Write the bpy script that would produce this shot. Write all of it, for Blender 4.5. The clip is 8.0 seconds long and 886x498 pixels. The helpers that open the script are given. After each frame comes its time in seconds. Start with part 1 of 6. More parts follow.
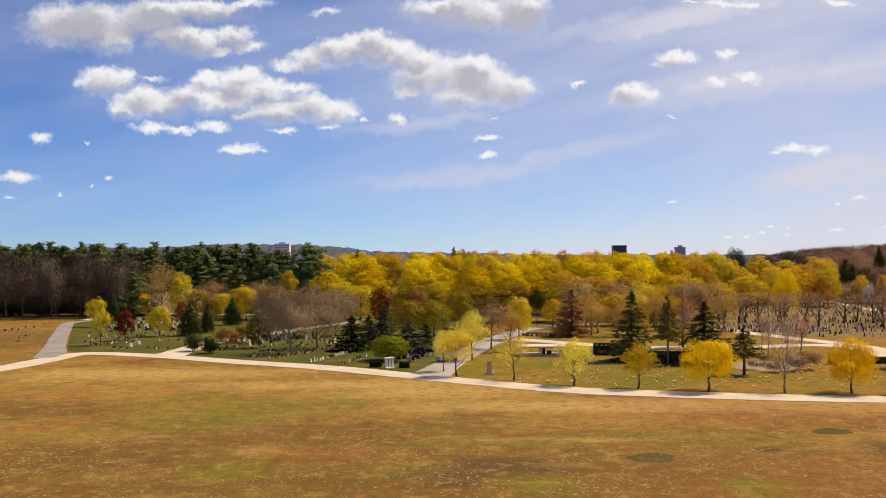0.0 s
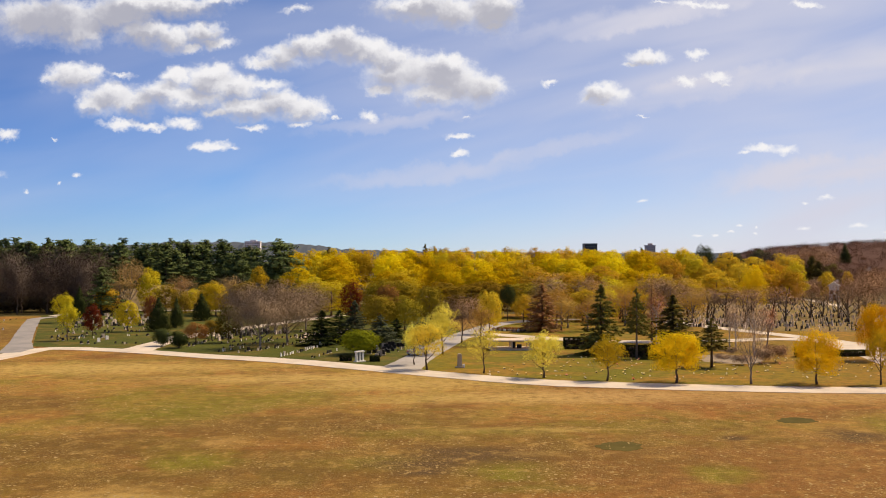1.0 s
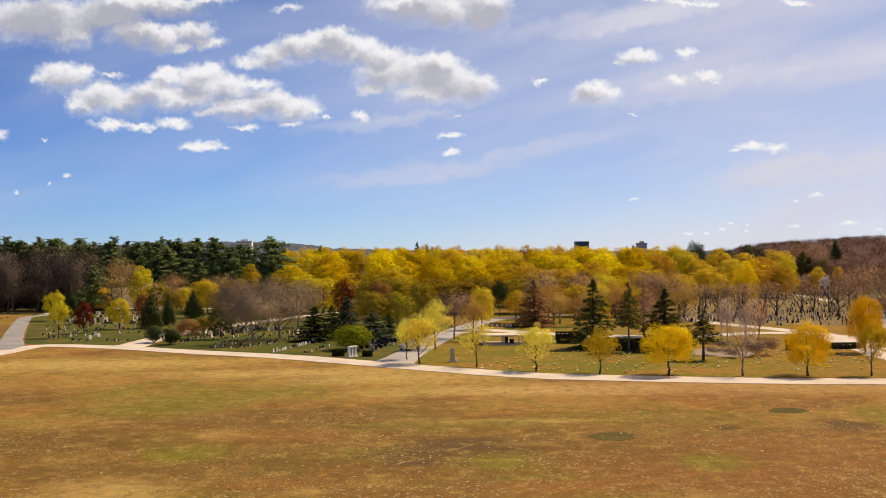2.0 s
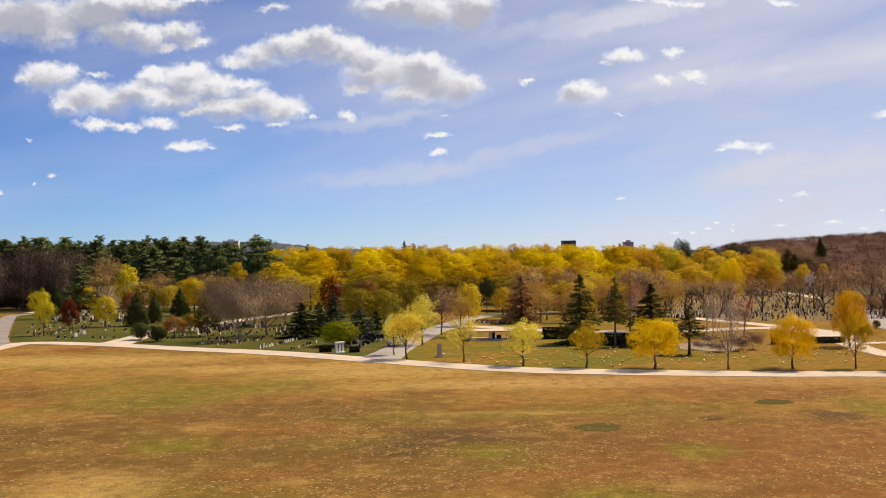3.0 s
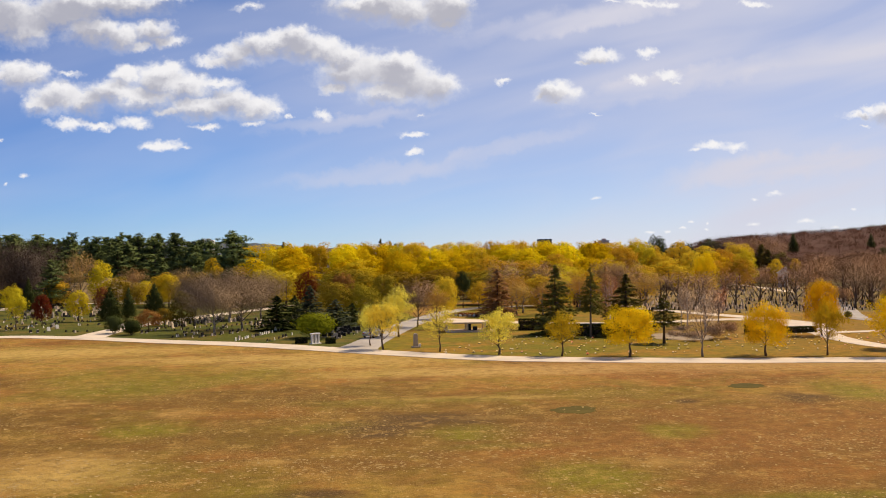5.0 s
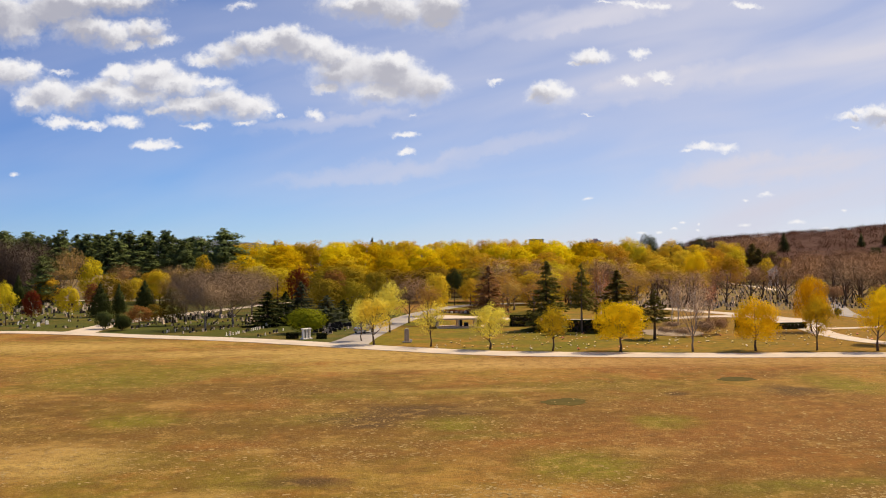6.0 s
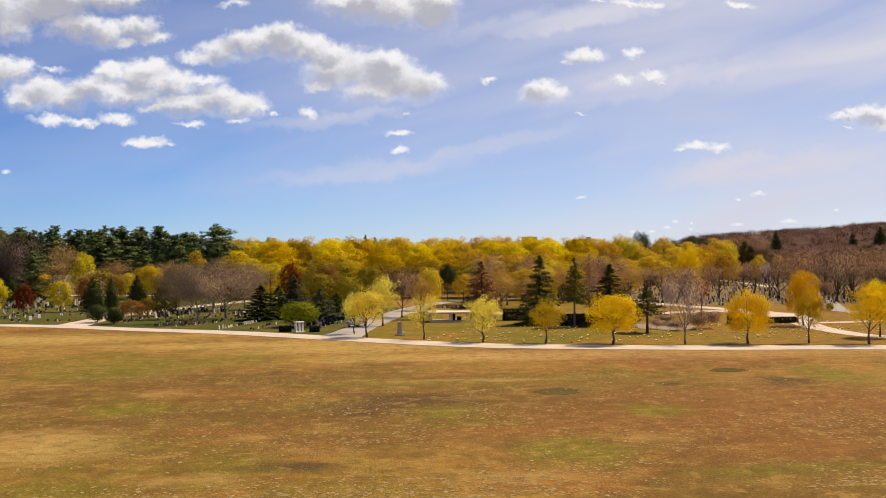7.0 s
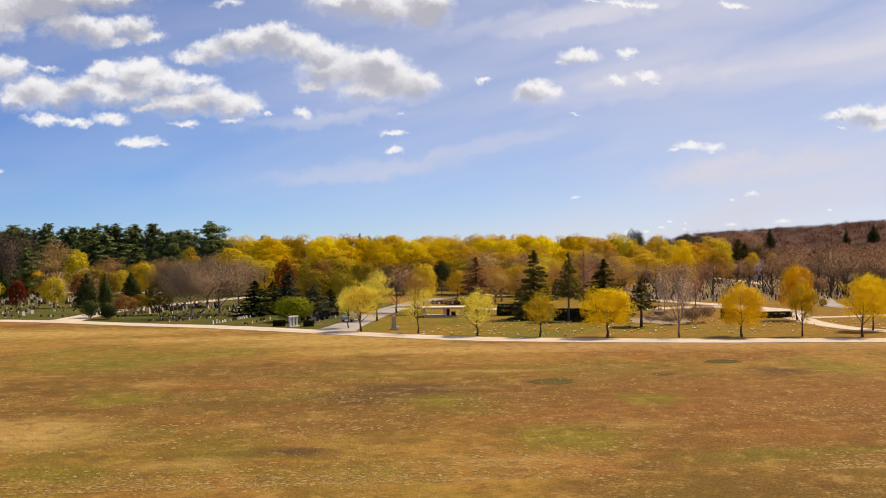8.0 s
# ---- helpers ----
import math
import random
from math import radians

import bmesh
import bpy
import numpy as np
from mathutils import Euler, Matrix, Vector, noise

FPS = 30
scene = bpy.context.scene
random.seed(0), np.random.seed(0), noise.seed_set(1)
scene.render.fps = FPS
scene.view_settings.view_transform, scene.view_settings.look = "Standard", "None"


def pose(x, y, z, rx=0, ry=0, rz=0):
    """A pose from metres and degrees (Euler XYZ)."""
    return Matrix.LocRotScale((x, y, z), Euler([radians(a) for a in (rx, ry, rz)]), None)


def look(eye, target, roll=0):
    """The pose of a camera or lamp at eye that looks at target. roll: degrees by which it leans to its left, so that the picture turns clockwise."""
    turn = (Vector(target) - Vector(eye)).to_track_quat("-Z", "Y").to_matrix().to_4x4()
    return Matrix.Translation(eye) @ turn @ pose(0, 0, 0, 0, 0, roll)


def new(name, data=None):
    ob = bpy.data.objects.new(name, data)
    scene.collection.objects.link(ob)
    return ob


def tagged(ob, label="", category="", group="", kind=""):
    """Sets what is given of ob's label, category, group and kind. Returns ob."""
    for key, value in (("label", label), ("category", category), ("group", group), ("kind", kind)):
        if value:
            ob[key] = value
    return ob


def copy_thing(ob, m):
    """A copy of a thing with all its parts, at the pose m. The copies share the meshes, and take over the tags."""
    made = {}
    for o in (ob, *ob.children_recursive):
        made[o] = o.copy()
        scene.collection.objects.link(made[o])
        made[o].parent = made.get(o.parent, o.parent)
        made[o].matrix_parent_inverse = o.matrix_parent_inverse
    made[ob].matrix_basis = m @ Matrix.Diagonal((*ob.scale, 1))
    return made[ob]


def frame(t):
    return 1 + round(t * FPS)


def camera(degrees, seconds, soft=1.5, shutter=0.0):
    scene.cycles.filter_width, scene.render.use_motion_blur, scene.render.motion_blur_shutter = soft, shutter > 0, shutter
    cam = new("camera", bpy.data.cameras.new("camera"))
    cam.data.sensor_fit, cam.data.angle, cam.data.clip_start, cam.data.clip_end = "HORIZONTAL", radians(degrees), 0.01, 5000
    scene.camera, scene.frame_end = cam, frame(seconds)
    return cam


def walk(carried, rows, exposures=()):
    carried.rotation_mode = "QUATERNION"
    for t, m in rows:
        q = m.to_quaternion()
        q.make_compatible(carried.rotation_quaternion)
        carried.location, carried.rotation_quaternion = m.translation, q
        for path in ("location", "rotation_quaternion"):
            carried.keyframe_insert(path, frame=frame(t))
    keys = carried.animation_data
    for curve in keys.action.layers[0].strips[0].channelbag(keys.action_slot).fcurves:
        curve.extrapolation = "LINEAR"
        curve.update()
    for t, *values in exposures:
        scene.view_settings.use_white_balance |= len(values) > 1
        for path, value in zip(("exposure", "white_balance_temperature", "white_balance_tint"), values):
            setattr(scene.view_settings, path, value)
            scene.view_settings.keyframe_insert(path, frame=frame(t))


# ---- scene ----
cam = camera(50.0, 8.0, 1.0)
# seconds, eye x y z, yaw, pitch, lean
PATH = [
    (0, 0.00, -0.00, 17.00, 0.111, 0.485, -0.25),
    (0.5, 0.07, -0.04, 16.64, 0.172, 0.525, -0.29),
    (0.6, 0.09, -0.05, 16.57, 0.170, 0.496, -0.27),
    (0.7, 0.11, -0.06, 16.50, 0.180, 0.466, -0.25),
    (0.8, 0.13, -0.07, 16.42, 0.170, 0.437, -0.23),
    (0.9, 0.15, -0.08, 16.35, -0.420, 0.407, -0.21),
    (1, 0.17, -0.09, 16.28, -1.598, 0.378, -0.19),
    (1.1, 0.16, -0.10, 16.22, -1.550, 0.367, -0.23),
    (1.2, 0.15, -0.10, 16.15, -1.560, 0.356, -0.28),
    (1.3, 0.14, -0.11, 16.08, -1.590, 0.345, -0.32),
    (1.5, 0.12, -0.12, 15.95, -1.653, 0.323, -0.41),
    (1.7, 0.12, -0.15, 15.82, -1.820, 0.320, -0.43),
    (2.8, 0.14, -0.29, 15.09, -2.690, 0.301, -0.55),
    (3, 0.15, -0.32, 14.96, -2.860, 0.298, -0.57),
    (3.5, 0.17, -0.37, 14.63, -3.273, 0.229, -0.65),
    (4, 0.19, -0.40, 14.29, -3.676, 0.281, -0.65),
    (4.5, 0.17, -0.39, 13.94, -4.012, 0.267, -0.73),
    (6, 0.26, -0.42, 12.89, -4.774, 0.263, -0.59),
    (6.5, 0.27, -0.44, 12.51, -5.023, 0.221, -0.56),
    (7, 0.26, -0.45, 12.12, -5.182, 0.164, -0.47),
    (7.5, 0.27, -0.44, 11.69, -5.377, 0.164, -0.41),
    (8, 0.28, -0.42, 11.27, -5.519, 0.160, -0.47),
]


def ypr(x, y, z, yaw, pitch, lean):
    q = Euler((radians(90 + pitch), 0, radians(yaw))).to_matrix().to_4x4() @ pose(0, 0, 0, 0, 0, lean)
    return Matrix.Translation((x, y, z)) @ q


walk(cam, [(t, ypr(*r)) for t, *r in PATH])
scene.view_settings.exposure = 0.0

# ---- light: sun high to the right and ahead, blue sky with fair-weather clouds ----
SUN_AZ, SUN_EL = radians(64), radians(52)
sun = new("sun", bpy.data.lights.new("sun", "SUN"))
sun.data.energy, sun.data.angle, sun.data.color = 5.0, radians(0.55), (1.0, 0.82, 0.595)
sun_way = Vector((math.sin(SUN_AZ) * math.cos(SUN_EL), math.cos(SUN_AZ) * math.cos(SUN_EL), math.sin(SUN_EL)))
sun.matrix_world = look((0, 0, 60), Vector((0, 0, 60)) - sun_way)

world = bpy.data.worlds.new("sky")
scene.world = world
world.use_nodes = True


class Graph:
    """Short calls for building a node tree."""

    def __init__(self, tree):
        self.tree = tree
        tree.nodes.clear()

    def node(self, kind):
        return self.tree.nodes.new(kind)

    def put(self, value, socket):
        if isinstance(value, bpy.types.NodeSocket):
            self.tree.links.new(value, socket)
        else:
            socket.default_value = value

    def math(self, op, a, b=0.0, c=0.0, clamp=False):
        n = self.node("ShaderNodeMath")
        n.operation, n.use_clamp = op, clamp
        for v, s in zip((a, b, c), n.inputs):
            self.put(v, s)
        return n.outputs[0]

    def vec(self, op, a, b=(0, 0, 0), c=(0, 0, 0)):
        n = self.node("ShaderNodeVectorMath")
        n.operation = op
        for v, s in zip((a, b, c), n.inputs):
            self.put(v, s)
        return n.outputs["Value" if op in ("LENGTH", "DOT_PRODUCT") else "Vector"]

    def noise(self, at, scale, detail=4.0, rough=0.55, out=0, warp=0.0):
        n = self.node("ShaderNodeTexNoise")
        self.put(at, n.inputs["Vector"])
        n.inputs["Scale"].default_value, n.inputs["Detail"].default_value = scale, detail
        n.inputs["Roughness"].default_value, n.inputs["Distortion"].default_value = rough, warp
        return n.outputs[out]

    def mix(self, fac, a, b, blend="MIX"):
        n = self.node("ShaderNodeMix")
        n.data_type, n.blend_type = "RGBA", blend
        for v, s in zip((fac, a, b), (n.inputs[0], n.inputs[6], n.inputs[7])):
            self.put(v if not (isinstance(v, tuple) and len(v) == 3) else (*v, 1), s)
        return n.outputs[2]

    def ramp(self, fac, lo, hi, smooth=True):
        n = self.node("ShaderNodeMapRange")
        n.interpolation_type = "SMOOTHSTEP" if smooth else "LINEAR"
        self.put(fac, n.inputs[0])
        n.inputs[1].default_value, n.inputs[2].default_value = lo, hi
        return n.outputs[0]


g = Graph(world.node_tree)
sky = g.node("ShaderNodeTexSky")
sky.sky_type, sky.sun_disc, sky.sun_elevation, sky.sun_rotation = "NISHITA", False, SUN_EL, SUN_AZ
sky.altitude, sky.air_density, sky.dust_density, sky.ozone_density = 2500.0, 1.0, 0.0, 3.0
way = g.node("ShaderNodeTexCoord").outputs["Generated"]
xyz = g.node("ShaderNodeSeparateXYZ")
g.put(way, xyz.inputs[0])
ahead = g.math("MAXIMUM", xyz.outputs[1], 0.05)
plane = g.node("ShaderNodeCombineXYZ")
g.put(g.math("DIVIDE", xyz.outputs[0], ahead), plane.inputs[0])
g.put(g.math("DIVIDE", xyz.outputs[2], ahead), plane.inputs[1])
plane = plane.outputs[0]
# heaped edges: the way is shifted by noise at two scales before the lobes are laid on it
billow = g.noise(plane, 38, 5, 0.6, out=1)
puff = g.vec("MULTIPLY_ADD", billow, (0.03, 0.024, 0), (-0.015, -0.012, 0))
curl = g.noise(plane, 120, 4, 0.6, out=1)
puff = g.vec("ADD", puff, g.vec("MULTIPLY_ADD", curl, (0.012, 0.010, 0), (-0.006, -0.005, 0)))
flatten = g.node("ShaderNodeSeparateXYZ")
g.put(plane, flatten.inputs[0])
grow = g.node("ShaderNodeVectorMath")
grow.operation = "SCALE"
g.put(puff, grow.inputs[0])
g.put(g.math("MULTIPLY_ADD", g.ramp(flatten.outputs[1], 0.02, 0.17), 0.55, 0.45), grow.inputs["Scale"])
puffed = g.vec("ADD", plane, grow.outputs[0])
LOBES = []
PXS = 1 / 1681.0


def cloud(*lobes):
    """Rounded lobes of one cloud: slopes right and up of the way to it, half sizes, thickness."""
    for u, v, a, b, *thick in lobes:
        thin, wide = (0.25, 1.25) if b < 7 else (0.62, 1.1) if b < 14 else (1.0, 1.0)
        LOBES.append((u, v, a * PXS * wide, b * PXS * wide, (thick[0] if thick else 1.0) * thin))


# large bank high in the sky, seen from below
cloud((-0.4034, 0.2498, 61, 34), (-0.3655, 0.2480, 61, 34), (-0.3465, 0.2375, 40, 24), (-0.3157, 0.2517, 74, 27))
cloud((-0.2813, 0.2354, 54, 20), (-0.2544, 0.2288, 40, 20), (-0.2233, 0.2348, 34, 18), (-0.2079, 0.2222, 40, 13))
cloud((-0.2352, 0.2162, 32, 11, 0.80), (-0.2618, 0.2630, 88, 16), (-0.2075, 0.2673, 54, 11, 0.90), (-0.2926, 0.2629, 67, 19))
# second bank: three tiers of heaped cloud
cloud((-0.3565, 0.1893, 44, 22), (-0.3759, 0.1854, 27, 13), (-0.3373, 0.1944, 27, 12), (-0.3067, 0.1905, 34, 9, 0.60))
cloud((-0.3184, 0.1678, 44, 26), (-0.3357, 0.1591, 28, 16), (-0.2935, 0.1630, 40, 18), (-0.2665, 0.1724, 47, 19))
cloud((-0.2501, 0.1874, 28, 16), (-0.2161, 0.1855, 44, 27), (-0.2082, 0.1930, 34, 16), (-0.1889, 0.1776, 54, 22))
cloud((-0.1577, 0.1776, 58, 13, 0.85), (-0.2356, 0.1669, 81, 16, 0.90), (-0.1735, 0.1558, 65, 18), (-0.1422, 0.1625, 46, 19))
cloud((-0.1187, 0.1557, 42, 19), (-0.1022, 0.1517, 26, 11), (-0.2048, 0.1499, 32, 11), (-0.1228, 0.1378, 26, 8, 0.90))
cloud((-0.1698, 0.1332, 32, 7, 0.80), (-0.3091, 0.1379, 44, 11), (-0.2784, 0.1374, 40, 8), (-0.2436, 0.1417, 35, 13))
cloud((-0.2351, 0.1377, 20, 9))
# long central bank
cloud((-0.1613, 0.2025, 38, 13), (-0.1377, 0.2113, 39, 18), (-0.1141, 0.2209, 39, 20), (-0.0943, 0.2250, 39, 18))
cloud((-0.0765, 0.2294, 32, 20), (-0.0667, 0.2195, 46, 20), (-0.0469, 0.2147, 46, 19), (-0.0271, 0.2088, 39, 19))
cloud((-0.0233, 0.1916, 51, 28), (0.0006, 0.1956, 58, 30), (0.0246, 0.1916, 65, 32), (0.0327, 0.2037, 39, 18))
cloud((0.0485, 0.1816, 58, 27), (0.0678, 0.1788, 44, 24), (-0.0355, 0.1732, 31, 12), (0.0203, 0.1708, 53, 16, 0.90))
cloud((0.0767, 0.1776, 27, 19))
# bank at the top of the sky
cloud((0.0014, 0.2629, 73, 18), (0.0413, 0.2567, 59, 24), (-0.1255, 0.2590, 47, 11, 0.3))
cloud((0.0792, 0.2569, 46, 30), (0.0906, 0.2650, 34, 19), (0.0831, 0.2424, 24, 9), (0.4173, 0.2652, 32, 9))
cloud((0.2961, 0.2678, 46, 8), (0.3219, 0.2655, 26, 7), (0.2589, 0.2693, 26, 5))
# small fair-weather clouds
cloud((-0.2129, 0.1156, 38, 11), (-0.2253, 0.1136, 26, 7), (-0.1934, 0.1127, 19, 5), (-0.0497, 0.1464, 19, 13, 0.90))
cloud((-0.0841, 0.1453, 11, 7, 0.75), (0.0447, 0.1262, 31, 7), (0.0457, 0.1081, 19, 7), (0.0542, 0.1479, 13, 5, 0.70))
cloud((-0.3536, 0.0864, 11, 6), (-0.3719, 0.0764, 7, 5), (-0.3757, 0.1221, 8, 5, 0.80))
cloud((0.1431, 0.1816, 20, 7), (0.2001, 0.1715, 38, 19), (0.1857, 0.1650, 23, 9), (0.1979, 0.1569, 13, 6, 0.90))
cloud((0.2458, 0.2102, 38, 15, 0.90), (0.2301, 0.2016, 26, 8, 0.80), (0.2975, 0.2123, 20, 12), (0.2868, 0.1829, 24, 10))
cloud((0.3201, 0.1899, 32, 11, 0.95), (0.3291, 0.1837, 19, 6, 0.80), (0.2430, 0.1471, 20, 4, 0.60), (0.3691, 0.1141, 40, 9))
cloud((0.3942, 0.1107, 30, 10), (0.3490, 0.1097, 20, 6), (0.5344, 0.1466, 40, 11), (0.5439, 0.1540, 20, 9))
cloud((0.5751, 0.1498, 54, 16), (0.5857, 0.1373, 54, 12), (0.5385, 0.1316, 20, 5, 0.80))
cloud((0.2390, 0.0573, 15, 4), (0.4356, 0.0595, 22, 5), (0.4128, 0.0548, 9, 4), (0.2980, 0.0194, 13, 4))
cloud((0.3179, 0.0196, 9, 4), (0.3430, 0.0300, 8, 4), (0.3618, 0.0290, 5, 4), (0.3596, 0.0216, 7, 4))
cloud((0.4120, 0.0260, 18, 5, 0.90), (0.4711, 0.0300, 22, 6, 0.90), (0.3346, 0.0231, 9, 4), (0.5257, 0.0432, 7, 4, 0.80))
cloud((0.5029, 0.0227, 13, 4))
cloud((-0.4239, 0.1284, 24, 12, 0.85), (-0.4507, 0.0873, 46, 12), (-0.4066, 0.0698, 8, 5, 0.80), (-0.4579, 0.0659, 16, 5, 0.80))


def depth_of_cloud(at, least_height=0.0):
    """How deep in cloud a way lies: 1 in the middle of a lobe, 0 at its edge, lobes running together."""
    near = None
    for u, v, a, b, thick in LOBES:
        if b < least_height:
            continue
        d = g.vec("LENGTH", g.vec("MULTIPLY_ADD", at, (1 / a, 1 / b, 0), (-u / a, -v / b, 0)))
        if thick < 1:
            d = g.math("ADD", d, 0.75 * (1 - thick))
        near = d if near is None else g.math("SMOOTH_MIN", near, d, 0.3)
    return g.math("SUBTRACT", 1.0, near)


grain = g.noise(plane, 110, 5, 0.62)
within = depth_of_cloud(puffed)
cover = g.ramp(g.math("ADD", within, g.math("MULTIPLY_ADD", grain, 0.62, -0.31)), -0.34, 0.52)
# thin streaks of high cloud, thicker towards the sun
slanted = g.node("ShaderNodeMapping")
g.put(plane, slanted.inputs[0])
slanted.inputs["Rotation"].default_value = (0, 0, radians(-13))
turned = g.node("ShaderNodeMapping")
g.put(slanted.outputs[0], turned.inputs[0])
turned.inputs["Scale"].default_value = (1.3, 6.0, 1)
streak = g.ramp(g.noise(turned.outputs[0], 1.3, 3, 0.5, warp=0.5), 0.36, 0.7)
plane_xyz = g.node("ShaderNodeSeparateXYZ")
g.put(plane, plane_xyz.inputs[0])
sunward = g.ramp(g.math("MULTIPLY_ADD", plane_xyz.outputs[1], 0.5, plane_xyz.outputs[0]), -0.22, 0.62)
wisp = g.ramp(g.noise(turned.outputs[0], 3.0, 3, 0.5, warp=0.8), 0.3, 0.75)
streak = g.math("MULTIPLY_ADD", wisp, 0.35, g.math("MULTIPLY", streak, 0.75), clamp=True)
veil = g.math("MULTIPLY_ADD", streak, g.math("MULTIPLY_ADD", sunward, 0.5, 0.28), g.math("MULTIPLY", sunward, 0.41), clamp=True)


def high_band(u, v, a, b, lean):
    """A long soft streak of high cloud, leaning up to the right."""
    c, s = math.cos(radians(lean)), math.sin(radians(lean))
    off = g.vec("SUBTRACT", g.vec("MULTIPLY_ADD", billow, (0.05, 0.03, 0), plane), (u + 0.025, v + 0.015, 0))
    x = g.vec("DOT_PRODUCT", off, (c / (a * PXS), s / (a * PXS), 0))
    y = g.vec("DOT_PRODUCT", off, (-s / (b * PXS), c / (b * PXS), 0))
    d = g.math("ADD", g.math("MULTIPLY", x, x), g.math("MULTIPLY", y, y))
    return g.ramp(g.math("SUBTRACT", 1.0, d), 0.0, 1.0)


bands = high_band(-0.0317, 0.1382, 200, 16, 6)
for more in (high_band(0.1381, 0.1114, 210, 20, 14), high_band(0.0151, 0.0863, 230, 22, 5), high_band(0.4296, 0.0869, 280, 34, 6), high_band(0.2277, 0.2497, 300, 28, 10),
             high_band(0.3189, 0.1785, 260, 32, 12)):
    bands = g.math("MAXIMUM", bands, more)
veil = g.math("MULTIPLY_ADD", g.math("MULTIPLY", bands, g.math("MULTIPLY_ADD", wisp, 0.5, 0.5)), 0.36, veil, clamp=True)
veil = g.math("MULTIPLY", veil, g.ramp(plane_xyz.outputs[1], -0.16, -0.04))
in_front = g.ramp(xyz.outputs[1], 0.05, 0.3)
deeper = g.ramp(plane_xyz.outputs[0], -0.12, -0.5)
blue = g.mix(g.math("MULTIPLY", veil, in_front), g.mix(1.0, g.mix(g.math("MULTIPLY", deeper, 0.75), sky.outputs[0], g.mix(1.0, sky.outputs[0], (0.72, 0.8, 0.92), "MULTIPLY")), g.mix(sunward, g.mix(g.ramp(plane_xyz.outputs[1], -0.02, 0.2), (0.66, 0.83, 1.16), (0.73, 0.85, 1.13)), (1.03, 0.94, 1.06)), "MULTIPLY"), (6.65, 6.6, 7.6))
folds = g.noise(puffed, 30, 4, 0.3)
# grey where cloud stands above, towards the sun; thin grey skirts below the larger heaps
above = depth_of_cloud(g.vec("ADD", puffed, (0.004, 0.0105, 0)), 9 * PXS)
overhead = g.math("MULTIPLY", g.ramp(plane_xyz.outputs[1], 0.2, 0.27), 0.4)
dim = g.ramp(g.math("ADD", g.math("ADD", above, overhead), g.math("MULTIPLY_ADD", folds, 1.5, -0.75)), -0.3, 0.95)
skirt = depth_of_cloud(g.vec("ADD", puffed, (0.001, 0.0045, 0)), 16 * PXS)
skirt = g.math("MULTIPLY", g.ramp(g.math("ADD", skirt, g.math("MULTIPLY_ADD", grain, 0.9, -0.45)), -0.5, 0.7), 0.62)
cover = g.math("MAXIMUM", g.math("MULTIPLY", cover, g.math("MULTIPLY_ADD", dim, -0.1, 0.96)), skirt)
lit = g.mix(dim, (9.3, 9.1, 9.1), (4.9, 4.75, 5.1))
full = g.mix(g.math("MULTIPLY", cover, in_front), blue, lit)
back = g.node("ShaderNodeBackground")
g.put(full, back.inputs[0])
back.inputs[1].default_value = 0.1
g.put(back.outputs[0], g.node("ShaderNodeOutputWorld").inputs[0])


# ---- materials ----
def material(name):
    m = bpy.data.materials.new(name)
    m.use_nodes = True
    return m, Graph(m.node_tree)


def finish(g, colour, rough=0.9, metal=0.0, bump=None, depth=0.02, spec=0.3):
    s = g.node("ShaderNodeBsdfPrincipled")
    g.put(colour if not isinstance(colour, tuple) else (*colour, 1), s.inputs["Base Color"])
    g.put(rough, s.inputs["Roughness"])
    s.inputs["Metallic"].default_value = metal
    s.inputs["Specular IOR Level"].default_value = spec
    if bump is not None:
        b = g.node("ShaderNodeBump")
        g.put(bump, b.inputs["Height"])
        b.inputs["Distance"].default_value = depth
        g.put(b.outputs[0], s.inputs["Normal"])
    g.put(s.outputs[0], g.node("ShaderNodeOutputMaterial").inputs[0])


def spot(g):
    return g.node("ShaderNodeNewGeometry").outputs["Position"]


def surface(name, a, b, scale, rough=0.85, fine=None, depth=0.01, spec=0.3, metal=0.0):
    """Two tones blended by coarse and fine noise, with fine relief."""
    m, g = material(name)
    p = spot(g)
    own = g.node("ShaderNodeObjectInfo").outputs["Random"]
    coarse = g.ramp(g.noise(p, scale, 4), 0.3, 0.7)
    grit = g.noise(p, fine or scale * 12, 3)
    fac = g.math("MULTIPLY_ADD", grit, 0.5, g.math("MULTIPLY_ADD", coarse, 0.5, g.math("MULTIPLY_ADD", own, 0.4, -0.45)), clamp=True)
    finish(g, g.mix(fac, a, b), rough, metal, grit, depth, spec)
    return m


